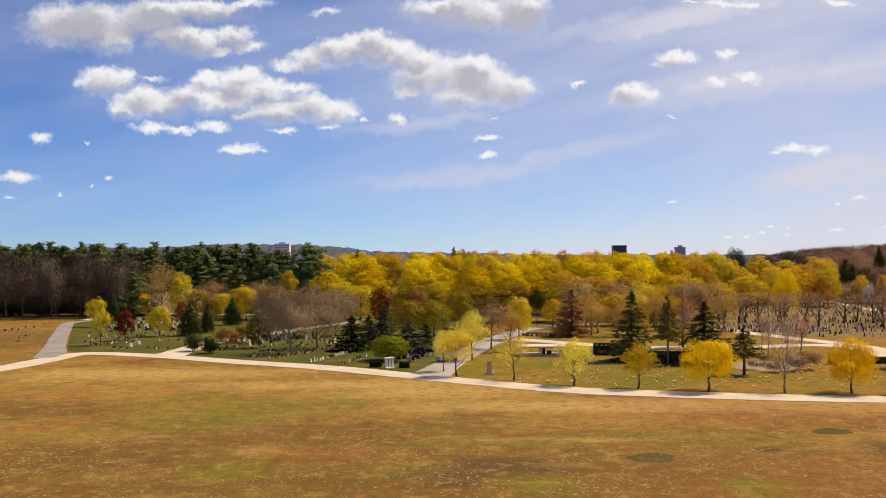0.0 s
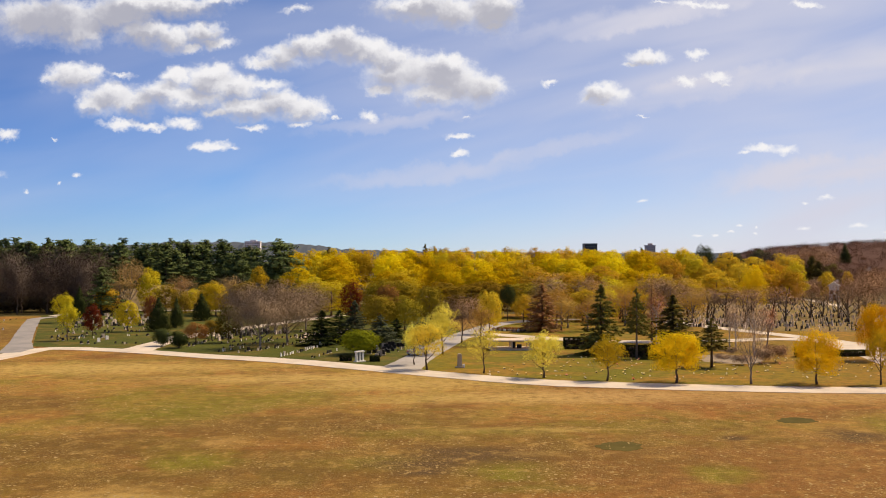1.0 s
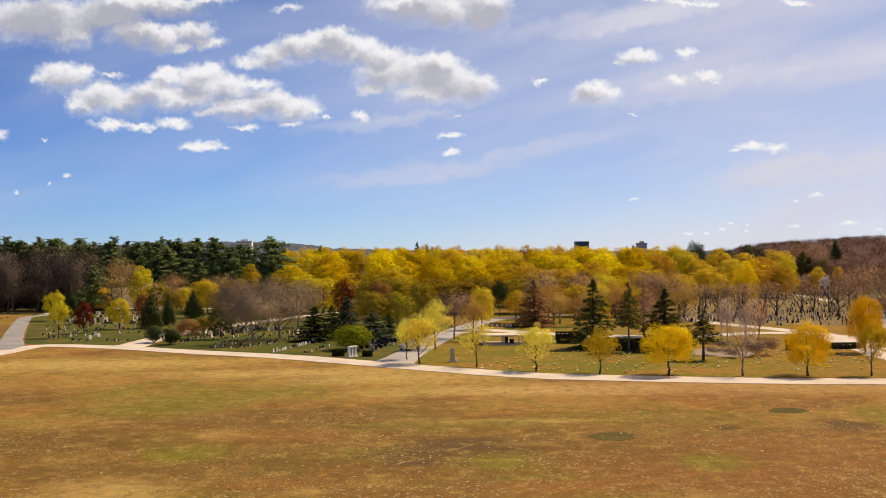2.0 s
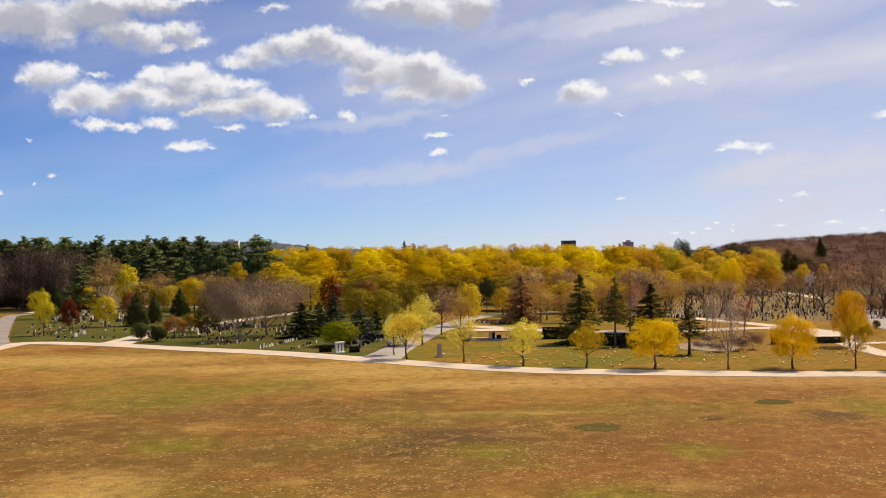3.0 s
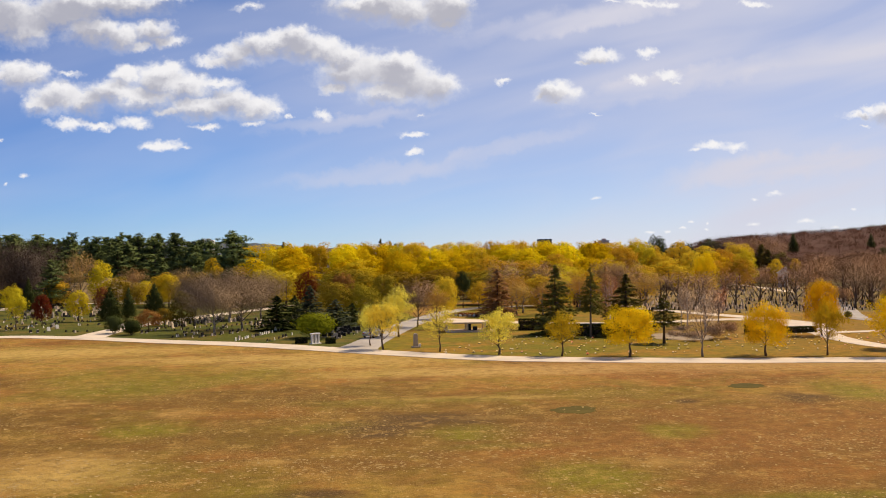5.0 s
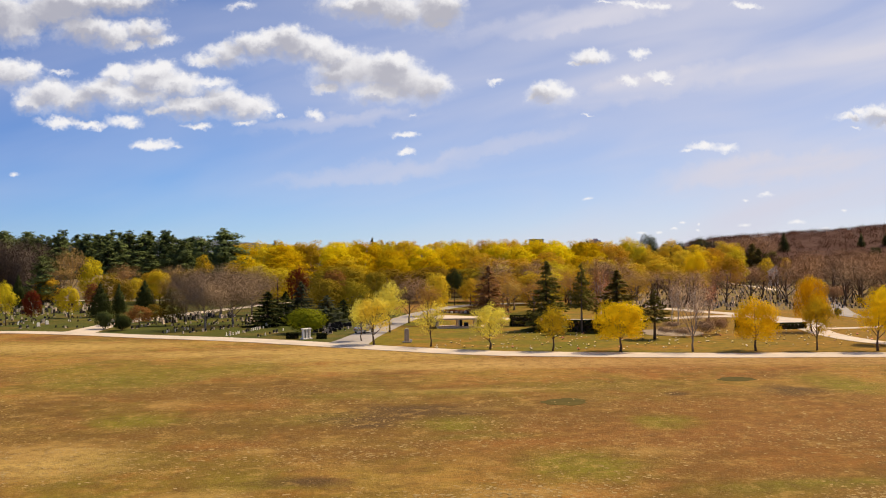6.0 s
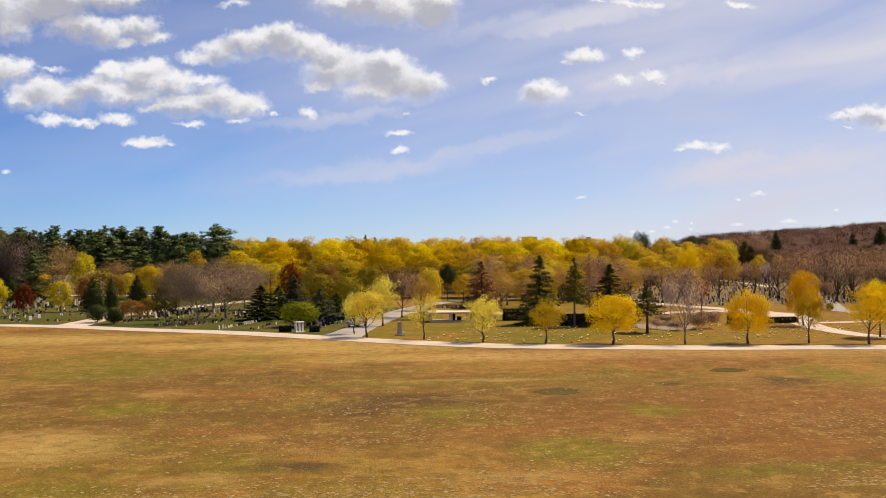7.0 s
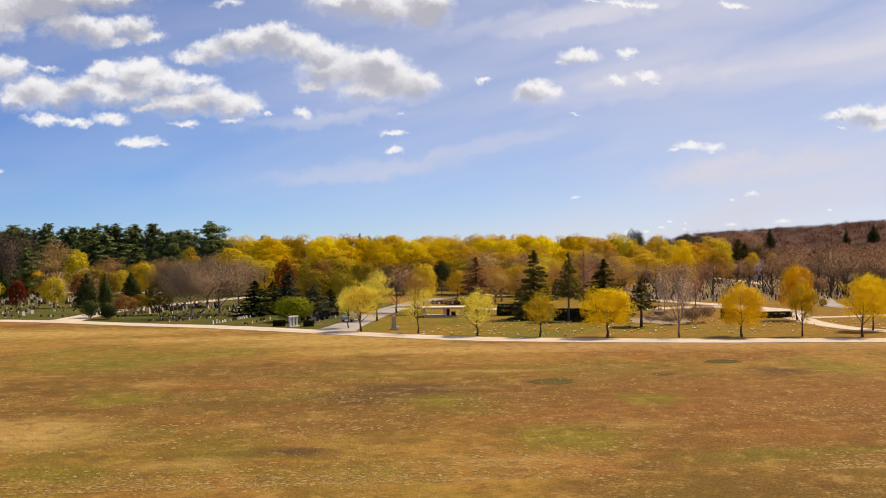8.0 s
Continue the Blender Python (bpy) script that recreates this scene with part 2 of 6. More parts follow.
def foliage(name, a, b, glow=0.4, hue=0.04, leafy=0.38, whole=0.7):
    """Leaves: two tones by clump and by tree, part of the light passing through."""
    m, g = material(name)
    own = g.node("ShaderNodeObjectInfo").outputs["Random"]
    piece = g.node("ShaderNodeNewGeometry").outputs["Random Per Island"]
    patch = g.noise(spot(g), 0.35, 3)
    fac = g.math("MULTIPLY_ADD", piece, leafy, g.math("MULTIPLY_ADD", patch, 0.6, g.math("MULTIPLY_ADD", own, whole, -0.3 - whole * 0.12)), clamp=True)
    colour = g.mix(fac, a, b)
    shift = g.node("ShaderNodeHueSaturation")
    g.put(g.math("MULTIPLY_ADD", own, hue, 0.5 - hue / 2), shift.inputs["Hue"])
    g.put(colour, shift.inputs["Color"])
    flat, thin = g.node("ShaderNodeBsdfDiffuse"), g.node("ShaderNodeBsdfTranslucent")
    g.put(shift.outputs[0], flat.inputs[0])
    g.put(shift.outputs[0], thin.inputs[0])
    both = g.node("ShaderNodeMixShader")
    both.inputs[0].default_value = glow
    g.put(flat.outputs[0], both.inputs[1])
    g.put(thin.outputs[0], both.inputs[2])
    g.put(both.outputs[0], g.node("ShaderNodeOutputMaterial").inputs[0])
    return m


def dry_field():
    m, g = material("dry_field")
    p = spot(g)
    flat = g.vec("MULTIPLY", p, (1.0, 0.9, 1.0))
    big = g.ramp(g.noise(flat, 0.03, 4, 0.6, warp=0.4), 0.4, 0.6)
    mid = g.ramp(g.noise(flat, 0.085, 5, 0.62, warp=0.5), 0.42, 0.62)
    green = g.ramp(g.noise(g.vec("ADD", flat, (40, 13, 0)), 0.05, 5, 0.62, warp=0.4), 0.48, 0.62)
    small = g.noise(p, 0.9, 5, 0.7)
    fine = g.noise(p, 5.0, 4, 0.7)
    bits = g.ramp(g.noise(p, 2.2, 2, 0.5), 0.62, 0.74)
    c = g.mix(big, (0.31, 0.155, 0.036), (0.41, 0.25, 0.055))
    c = g.mix(g.math("MULTIPLY", mid, 0.8), c, (0.18, 0.085, 0.022))
    c = g.mix(g.math("MULTIPLY", green, 0.72), c, (0.19, 0.16, 0.016))
    mottle = g.noise(g.vec("ADD", p, (7, -21, 0)), 0.17, 5, 0.65, warp=0.6)
    c = g.mix(g.math("MULTIPLY", g.ramp(mottle, 0.5, 0.66), 0.6), c, (0.33, 0.125, 0.03))
    c = g.mix(g.math("MULTIPLY", g.ramp(mottle, 0.5, 0.36), 0.5), c, (0.24, 0.19, 0.022))
    ragged = g.math("MULTIPLY_ADD", g.noise(p, 0.3, 6, 0.68), 1.9, -0.95)

    def patches(colour, strength, *ovals):
        """Ragged ovals of other growth or painted darkening: x, y and half widths in metres."""
        near = None
        for x, y, a, b in ovals:
            d = g.vec("LENGTH", g.vec("MULTIPLY_ADD", p, (1 / a, 1 / b, 0), (-x / a, -y / b, 0)))
            near = d if near is None else g.math("MINIMUM", near, d)
        mask = g.ramp(g.math("ADD", g.math("SUBTRACT", 1.0, near), ragged), -0.45, 0.95)
        return g.mix(g.math("MULTIPLY", mask, strength), c, colour)

    # browner growth; the nearest ovals also paint in the view's darkened lower corners
    c = patches((0.15, 0.09, 0.019), 0.85, (-22.1, 70.2, 20, 7), (21.5, 42.9, 12, 5), (-30.8, 81.3, 16, 10), (-11.6, 72.7, 16, 5), (-45.6, 105.3, 14, 8), (-91.0, 201.9, 22, 34), (28.5, 52.3, 13, 8), (12, 72, 60, 17), (-14, 92, 22, 10), (30, 62, 30, 12), (25.8, 56.8, 16, 9))
    c = patches((0.3, 0.125, 0.036), 0.6, (27.5, 65.3, 26, 12), (30.3, 105.7, 26, 9), (34.7, 73.1, 18, 14))
    c = patches((0.2, 0.18, 0.014), 0.82, (13.3, 56.4, 5.0, 4.5), (-25.0, 103.6, 7.0, 9.0), (-12.9, 110.7, 6.0, 9.0), (23.1, 70.2, 2.6, 3.0), (46.4, 87.6, 4.0, 6.0))
    c = patches((0.18, 0.165, 0.014), 0.9, (-17.4, 76.6, 4.0, 4.0), (-15.1, 49.8, 4.0, 2.5), (7.0, 71.5, 4.0, 4.0), (25.1, 50.2, 7.0, 1.2), (-25.9, 99.4, 8.0, 7.0))
    c = patches((0.56, 0.4, 0.13), 0.85, (-45.2, 140.0, 24.0, 9.0), (-13.1, 126.9, 24.0, 6.0), (12.0, 108.5, 20.0, 5.0), (7.6, 88.0, 9.0, 1.5), (-19.6, 61.3, 5.0, 6.0), (-1.8, 120.6, 16.0, 7.0))
    c = patches((0.2, 0.182, 0.014), 0.78, (13.7, 55.8, 3.2, 3.6), (6.8, 70.2, 2.0, 2.2), (-33.2, 111.0, 4.5, 7.0), (-17.8, 105.8, 4.5, 6.0), (-18.2, 75.0, 3.0, 3.0), (21.9, 68.9, 1.8, 3.0), (45.3, 85.7, 3.0, 5.0))
    c = patches((0.17, 0.14, 0.016), 0.85, (-0.4, 86.8, 7.0, 2.6), (6.8, 87.2, 6.0, 2.0), (-3.0, 75.0, 5.0, 3.0), (-4.9, 53.4, 2.6, 1.8), (-16.5, 55.4, 2.6, 2.0), (22.0, 49.2, 5.0, 1.6), (8.8, 65.9, 5.0, 1.5))
    c = patches((0.46, 0.3, 0.1), 0.6, (-6.9, 62.9, 1.8, 1.2), (-21.4, 63.9, 3.4, 4.5), (-17.0, 84.0, 2.2, 2.4), (-27.7, 90.8, 1.6, 1.0), (-8.9, 51.5, 3.6, 1.6), (8.3, 50.0, 5.0, 1.4), (8.9, 77.6, 3.5, 1.0), (19.0, 59.5, 2.5, 1.5))
    c = patches((0.29, 0.12, 0.026), 0.6, (-3.8, 51.4, 2.4, 1.2), (-10.0, 82.0, 6.0, 3.0), (10.4, 63.6, 4.0, 2.0), (-10.2, 65.3, 4.0, 2.0), (28.4, 55.6, 6.0, 4.0))
    c = patches((0.095, 0.058, 0.027), 1.0, (2.9, 78.5, 3.8, 2.4), (0.7, 71.3, 2.4, 1.5), (38.7, 82.8, 2.2, 2.0), (8.2, 75.7, 2.4, 0.9), (3.8, 77.4, 6.0, 4.0), (1.0, 74.1, 4.5, 2.0), (39.5, 84.3, 3.2, 3.0), (28.1, 83.3, 1.4, 1.2), (-3.0, 54.0, 3.0, 1.2))
    c = patches((0.5, 0.31, 0.13), 0.7, (26.7, 109.3, 20, 6), (42.4, 107.9, 20, 6), (57.9, 106.6, 18, 6))
    speck = g.noise(p, 2.4, 5, 0.75)
    c = g.mix(g.ramp(small, 0.35, 0.75), c, g.mix(0.55, c, (0.1, 0.055, 0.013)))
    c = g.mix(g.math("MULTIPLY", g.ramp(speck, 0.52, 0.68), 0.3), c, (0.1, 0.06, 0.015))
    clump = g.noise(g.vec("ADD", p, (-11, 5, 0)), 0.5, 6, 0.78, warp=0.3)
    c = g.mix(g.math("MULTIPLY", g.ramp(clump, 0.52, 0.64), 0.5), c, (0.12, 0.07, 0.018))
    c = g.mix(g.math("MULTIPLY", g.ramp(clump, 0.48, 0.36), 0.45), c, (0.46, 0.3, 0.1))
    drifts = g.ramp(g.noise(g.vec("ADD", p, (3, 50, 0)), 0.16, 6, 0.7, warp=0.5), 0.44, 0.62)
    c = g.mix(g.math("MULTIPLY", g.ramp(fine, 0.48, 0.72), g.math("MULTIPLY_ADD", drifts, 0.6, 0.22)), c, (0.52, 0.36, 0.14))
    c = g.mix(g.math("MULTIPLY", bits, g.math("MULTIPLY_ADD", drifts, 0.7, 0.1)), c, (0.6, 0.44, 0.22))
    c = g.mix(1.0, c, (1.0, 0.935, 0.76), "MULTIPLY")
    finish(g, c, 0.95, 0, fine, 0.1, 0.1)
    return m


def turf(name, a, b, bare, drier=None):
    m, g = material(name)
    p = spot(g)
    big = g.ramp(g.noise(p, 0.05, 4, 0.6), 0.35, 0.65)
    small = g.noise(p, 0.7, 5, 0.7)
    fine = g.noise(p, 6.0, 3, 0.7)
    worn = g.ramp(g.noise(g.vec("ADD", p, (9, 30, 0)), 0.12, 5, 0.65), 0.46, 0.62)
    c = g.mix(big, a, b)
    if drier:
        x = g.node("ShaderNodeSeparateXYZ")
        g.put(p, x.inputs[0])
        along = g.math("MULTIPLY_ADD", g.noise(p, 0.09, 5, 0.65), 44.0, g.math("SUBTRACT", x.outputs[0], 22.0))
        c = g.mix(g.math("MULTIPLY", g.ramp(along, drier[0], drier[1]), 0.75), c, drier[2])
    c = g.mix(g.math("MULTIPLY", worn, 0.7), c, bare)
    c = g.mix(g.ramp(small, 0.38, 0.7), c, g.mix(0.6, c, (0.05, 0.055, 0.01)))
    c = g.mix(g.math("MULTIPLY", g.ramp(fine, 0.45, 0.75), 0.22), c, (0.36, 0.28, 0.06))
    finish(g, c, 0.95, 0, fine, 0.06, 0.1)
    return m


def paving(name, a, b):
    m, g = material(name)
    p = spot(g)
    stains = g.ramp(g.noise(p, 0.22, 4, 0.65), 0.35, 0.7)
    grit = g.noise(p, 14, 3, 0.7)
    cracks = g.ramp(g.noise(g.vec("MULTIPLY", p, (0.5, 2, 1)), 0.9, 6, 0.7), 0.6, 0.72)
    c = g.mix(stains, a, b)
    c = g.mix(g.math("MULTIPLY", cracks, 0.35), c, (0.16, 0.14, 0.12))
    c = g.mix(g.math("MULTIPLY", grit, 0.25), c, (0.2, 0.18, 0.16))
    finish(g, c, 0.9, 0, grit, 0.01, 0.2)
    return m


FIELD = dry_field()
LAWN_GREEN = turf("green_lawn", (0.056, 0.07, 0.008), (0.092, 0.097, 0.012), (0.18, 0.118, 0.024))
LAWN_DRY = turf("dry_lawn", (0.17, 0.146, 0.009), (0.245, 0.168, 0.011), (0.36, 0.17, 0.026), (26, 72, (0.3, 0.15, 0.018)))
WOODFLOOR = turf("wood_floor", (0.1, 0.07, 0.022), (0.14, 0.1, 0.03), (0.08, 0.05, 0.02))
WORN_TURF = surface("worn_turf", (0.085, 0.066, 0.012), (0.15, 0.108, 0.022), 0.5, 0.95, 3.0, 0.03, 0.1)
ROAD = paving("pale_road", (0.76, 0.63, 0.47), (0.62, 0.51, 0.38))
AVENUE = paving("worn_pale_asphalt", (0.47, 0.415, 0.35), (0.36, 0.32, 0.275))
TARMAC = paving("grey_tarmac", (0.36, 0.32, 0.28), (0.26, 0.235, 0.21))
BARK = surface("bark", (0.1, 0.065, 0.04), (0.17, 0.12, 0.08), 1.5, 0.95, 9, 0.03)
BARK_GREY = surface("grey_bark", (0.2, 0.16, 0.13), (0.32, 0.27, 0.23), 1.5, 0.95, 9, 0.03)
BARK_PALE = surface("birch_bark", (0.5, 0.45, 0.4), (0.68, 0.63, 0.57), 1.2, 0.8, 7, 0.01)
LEAF_GOLD = foliage("golden_leaves", (0.74, 0.47, 0.007), (0.9, 0.625, 0.016), 0.5, 0.02)
LEAF_LEMON = foliage("pale_yellow_leaves", (0.83, 0.69, 0.06), (0.94, 0.85, 0.18), 0.5, 0.02)
LEAF_OLIVE = foliage("olive_yellow_leaves", (0.52, 0.385, 0.014), (0.76, 0.585, 0.032), 0.42, 0.03)
LEAF_WOOD = foliage("yellow_wood_leaves", (0.53, 0.37, 0.004), (0.9, 0.66, 0.012), 0.4, 0.03, 0.1, 1.0)
LEAF_AMBER = foliage("amber_buds", (0.54, 0.335, 0.025), (0.78, 0.53, 0.04), 0.42, 0.03, 0.22, 0.9)
LEAF_SPRING = foliage("spring_green_leaves", (0.2, 0.225, 0.011), (0.32, 0.335, 0.022), 0.4, 0.02)
LEAF_DULL = foliage("dull_olive_leaves", (0.24, 0.168, 0.016), (0.4, 0.285, 0.024), 0.3, 0.04)
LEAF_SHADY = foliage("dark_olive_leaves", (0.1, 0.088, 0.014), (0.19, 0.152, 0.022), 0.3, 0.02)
LEAF_TAN = foliage("tan_buds", (0.44, 0.265, 0.06), (0.6, 0.375, 0.09), 0.35, 0.03)
LEAF_RED = foliage("red_brown_leaves", (0.15, 0.036, 0.012), (0.25, 0.068, 0.018), 0.35, 0.02)
LEAF_RUST = foliage("rusty_leaves", (0.24, 0.1, 0.03), (0.38, 0.17, 0.05), 0.35, 0.02)
NEEDLE = foliage("dark_needles", (0.11, 0.094, 0.022), (0.24, 0.195, 0.045), 0.12, 0.03)
NEEDLE_DARK = foliage("dark_green_needles", (0.042, 0.055, 0.016), (0.098, 0.112, 0.034), 0.15, 0.02)
HEDGE = foliage("hedge_leaves", (0.025, 0.028, 0.01), (0.065, 0.065, 0.022), 0.1, 0.02)
NEEDLE_BLUE = foliage("blue_needles", (0.075, 0.085, 0.044), (0.16, 0.168, 0.098), 0.12, 0.03)
NEEDLE_PINE = foliage("pine_needles", (0.1, 0.126, 0.04), (0.18, 0.212, 0.07), 0.2, 0.015)
NEEDLE_BROWN = foliage("browned_needles", (0.42, 0.25, 0.1), (0.58, 0.36, 0.15), 0.3, 0.03)
TWIG_GREY = surface("grey_twigs", (0.3, 0.182, 0.1), (0.4, 0.252, 0.145), 0.4, 0.95)
TWIG_TAUPE = surface("taupe_twigs", (0.255, 0.172, 0.1), (0.345, 0.24, 0.142), 0.4, 0.95)
TWIG_BROWN = surface("brown_twigs", (0.33, 0.18, 0.09), (0.43, 0.245, 0.125), 0.4, 0.95)
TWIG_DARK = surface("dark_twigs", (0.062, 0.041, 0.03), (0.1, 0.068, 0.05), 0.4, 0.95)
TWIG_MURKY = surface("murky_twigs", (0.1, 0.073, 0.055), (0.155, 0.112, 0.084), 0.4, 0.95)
TWIG_PALE = surface("pale_twigs", (0.42, 0.28, 0.17), (0.54, 0.37, 0.235), 0.4, 0.95)
TWIG_UMBER = surface("umber_twigs", (0.21, 0.113, 0.062), (0.26, 0.145, 0.082), 0.1, 0.95)
TWIG_HILL = surface("hill_twigs", (0.092, 0.037, 0.02), (0.108, 0.044, 0.024), 0.02, 0.95, 0.1)
TWIG_RED = surface("reddish_twigs", (0.36, 0.145, 0.075), (0.5, 0.22, 0.12), 0.4, 0.95)
GRANITE = surface("grey_granite", (0.38, 0.31, 0.23), (0.54, 0.46, 0.36), 1.2, 0.6, 40, 0.003)
GRANITE_DARK = surface("dark_granite", (0.016, 0.014, 0.013), (0.045, 0.038, 0.034), 1.2, 0.45, 40, 0.002, 0.2)
MARBLE = surface("white_marble", (0.78, 0.73, 0.64), (0.88, 0.84, 0.76), 0.8, 0.5, 30, 0.002)
CONCRETE = surface("pale_concrete", (0.64, 0.5, 0.36), (0.78, 0.64, 0.48), 0.6, 0.85, 20, 0.005)
BRONZE = surface("bronze_plate", (0.09, 0.06, 0.03), (0.16, 0.11, 0.06), 3, 0.5, 40, 0.002, 0.5, 0.7)
PETAL_WHITE = foliage("white_petals", (0.9, 0.82, 0.62), (0.95, 0.9, 0.75), 0.2, 0.0)
PETAL_YELLOW = foliage("yellow_petals", (0.9, 0.66, 0.2), (0.95, 0.82, 0.45), 0.2, 0.0)
PETAL_PINK = foliage("pink_petals", (0.75, 0.22, 0.12), (0.85, 0.5, 0.42), 0.2, 0.0)
DARK_GLASS = surface("dark_glass", (0.015, 0.02, 0.03), (0.035, 0.045, 0.06), 0.05, 0.12, 0.5, 0.0, 0.6)
DARK_CLAD = surface("dark_cladding", (0.04, 0.05, 0.065), (0.07, 0.08, 0.1), 0.05, 0.5)
WHITE_CLAD = surface("white_cladding", (0.72, 0.72, 0.72), (0.82, 0.82, 0.82), 0.05, 0.7)
BRICK = surface("pale_red_brick", (0.55, 0.42, 0.36), (0.66, 0.52, 0.46), 0.1, 0.9)
SIDING = surface("pale_siding", (0.74, 0.71, 0.66), (0.82, 0.8, 0.76), 0.5, 0.8)
CAR_PAINT = surface("silver_car_paint", (0.55, 0.55, 0.56), (0.65, 0.65, 0.66), 0.3, 0.25, 3, 0.0, 0.6, 0.5)
RUBBER = surface("rubber", (0.012, 0.012, 0.012), (0.03, 0.03, 0.03), 3, 0.8)
LAMP_RED = surface("red_lamp", (0.4, 0.02, 0.02), (0.5, 0.03, 0.03), 3, 0.3)


# ---- mesh helpers ----
def obj(name, mesh, mat, parent=None, m=None, label=""):
    ob = new(name, mesh)
    if mat is not None:
        if not mesh.materials:
            mesh.materials.append(mat)
        if mesh.materials[0] is not mat:
            ob.material_slots[0].link = "OBJECT"
            ob.material_slots[0].material = mat
    if parent is not None:
        ob.parent = parent
    if m is not None:
        ob.matrix_basis = m
    return tagged(ob, label)


def mesh_of(name, verts, faces, smooth=False, normals=None):
    me = bpy.data.meshes.new(name)
    me.from_pydata([tuple(v) for v in verts], [], [tuple(f) for f in faces])
    if smooth:
        me.polygons.foreach_set("use_smooth", [True] * len(me.polygons))
    me.update()
    if normals is not None:
        # leaves take the light of the rounded crown that they make up
        me.polygons.foreach_set("use_smooth", [True] * len(me.polygons))
        me.normals_split_custom_set_from_vertices([tuple(n) for n in normals])
    return me


class Soup:
    """Verts and faces gathered for one mesh."""

    def __init__(self):
        self.v, self.f = [], []

    def add(self, verts, faces):
        n = len(self.v)
        self.v += [tuple(v) for v in verts]
        self.f += [tuple(i + n for i in f) for f in faces]

    def box(self, x0, y0, z0, x1, y1, z1, taper=0.0):
        t = taper
        self.add([(x0, y0, z0), (x1, y0, z0), (x1, y1, z0), (x0, y1, z0),
                  (x0 + t, y0 + t, z1), (x1 - t, y0 + t, z1), (x1 - t, y1 - t, z1), (x0 + t, y1 - t, z1)],
                 [(3, 2, 1, 0), (4, 5, 6, 7), (0, 1, 5, 4), (1, 2, 6, 5), (2, 3, 7, 6), (3, 0, 4, 7)])

    def tube(self, points, radii, sides=6):
        rings = []
        for i, (p, r) in enumerate(zip(points, radii)):
            p = Vector(p)
            d = (Vector(points[min(i + 1, len(points) - 1)]) - Vector(points[max(i - 1, 0)])).normalized()
            a = d.cross(Vector((0.31, 0.95, 0.05))).normalized()
            b = d.cross(a)
            rings += [p + r * (a * math.cos(k * math.tau / sides) + b * math.sin(k * math.tau / sides)) for k in range(sides)]
        faces = [(i * sides + k, i * sides + (k + 1) % sides, (i + 1) * sides + (k + 1) % sides, (i + 1) * sides + k)
                 for i in range(len(points) - 1) for k in range(sides)]
        faces += [tuple(range(sides))[::-1], tuple(range((len(points) - 1) * sides, len(points) * sides))]
        self.add(rings, faces)

    def mesh(self, name, smooth=False):
        return mesh_of(name, self.v, self.f, smooth)


def bevelled(name, soup, width=0.02, segments=1):
    me = soup.mesh(name)
    bm = bmesh.new()
    bm.from_mesh(me)
    bmesh.ops.bevel(bm, geom=bm.edges[:], offset=width, segments=segments, affect="EDGES", clamp_overlap=True)
    bm.to_mesh(me)
    bm.free()
    return me


def leaf_quads(rng, centres, radii, count, size, droop=0.0, squash=0.8, shell=0.55, level=0.0, outward=0.6, corners=4, round_off=0.8):
    """Small leaf clumps spread through balls round the given centres."""
    centres, radii = np.asarray(centres, float), np.asarray(radii, float)
    pick = rng.choice(len(centres), count, p=radii**2 / (radii**2).sum())
    way = rng.normal(size=(count, 3))
    way /= np.linalg.norm(way, axis=1)[:, None]
    r = radii[pick] * (shell + (1 - shell) * rng.random(count) ** 0.6) * np.where(rng.random(count) < 0.03, 1.15, 1.0)
    at = centres[pick] + way * r[:, None] * (1, 1, squash)
    at[:, 2] -= droop * rng.random(count) * radii[pick]
    heart = centres.mean(0)
    out = at - heart
    out /= np.linalg.norm(out, axis=1)[:, None] + 1e-6
    normal = way * 0.55 + out * outward + rng.normal(size=(count, 3)) * 0.3 + (0, 0, level)
    normal /= np.linalg.norm(normal, axis=1)[:, None]
    soft = way * 0.5 + out * round_off + rng.normal(size=(count, 3)) * 0.12
    soft /= np.linalg.norm(soft, axis=1)[:, None]
    a = np.cross(normal, rng.normal(size=(count, 3)))
    a /= np.linalg.norm(a, axis=1)[:, None]
    b = np.cross(normal, a)
    s = (size * (0.55 + 0.9 * rng.random(count)))[:, None]
    k = (0.45 + 0.4 * rng.random(count))[:, None]
    if corners == 3:
        v = np.stack([at - a * s, at + a * s * 0.6 - b * s * k * 1.3, at + a * s * 0.7 + b * s * k * 1.3], 1).reshape(-1, 3)
    else:
        v = np.stack([at - a * s, at - b * s * k - a * s * 0.1, at + a * s, at + b * s * k + a * s * 0.15], 1).reshape(-1, 3)
    return v, np.arange(corners * count).reshape(-1, corners), np.repeat(soft, corners, axis=0)


def twig_strips(rng, starts, ends, width, heart):
    """Thin tapering twigs from starts to ends, lit as the rounded crown round the heart."""
    d = ends - starts
    side = np.cross(d, rng.normal(size=d.shape))
    side /= np.linalg.norm(side, axis=1)[:, None] + 1e-9
    side *= width
    v = np.stack([starts - side, starts + side, ends], 1).reshape(-1, 3)
    out = (starts + ends) / 2 - heart
    out /= np.linalg.norm(out, axis=1)[:, None] + 1e-9
    out += rng.normal(size=d.shape) * 0.3 + (0, 0, 0.25)
    out /= np.linalg.norm(out, axis=1)[:, None] + 1e-9
    # each twig turns its face outwards
    f = np.arange(len(v)).reshape(-1, 3)
    away = (np.cross(side, d) * out).sum(1) < 0
    f[away] = f[away][:, ::-1]
    return v, f, np.repeat(out, 3, axis=0)


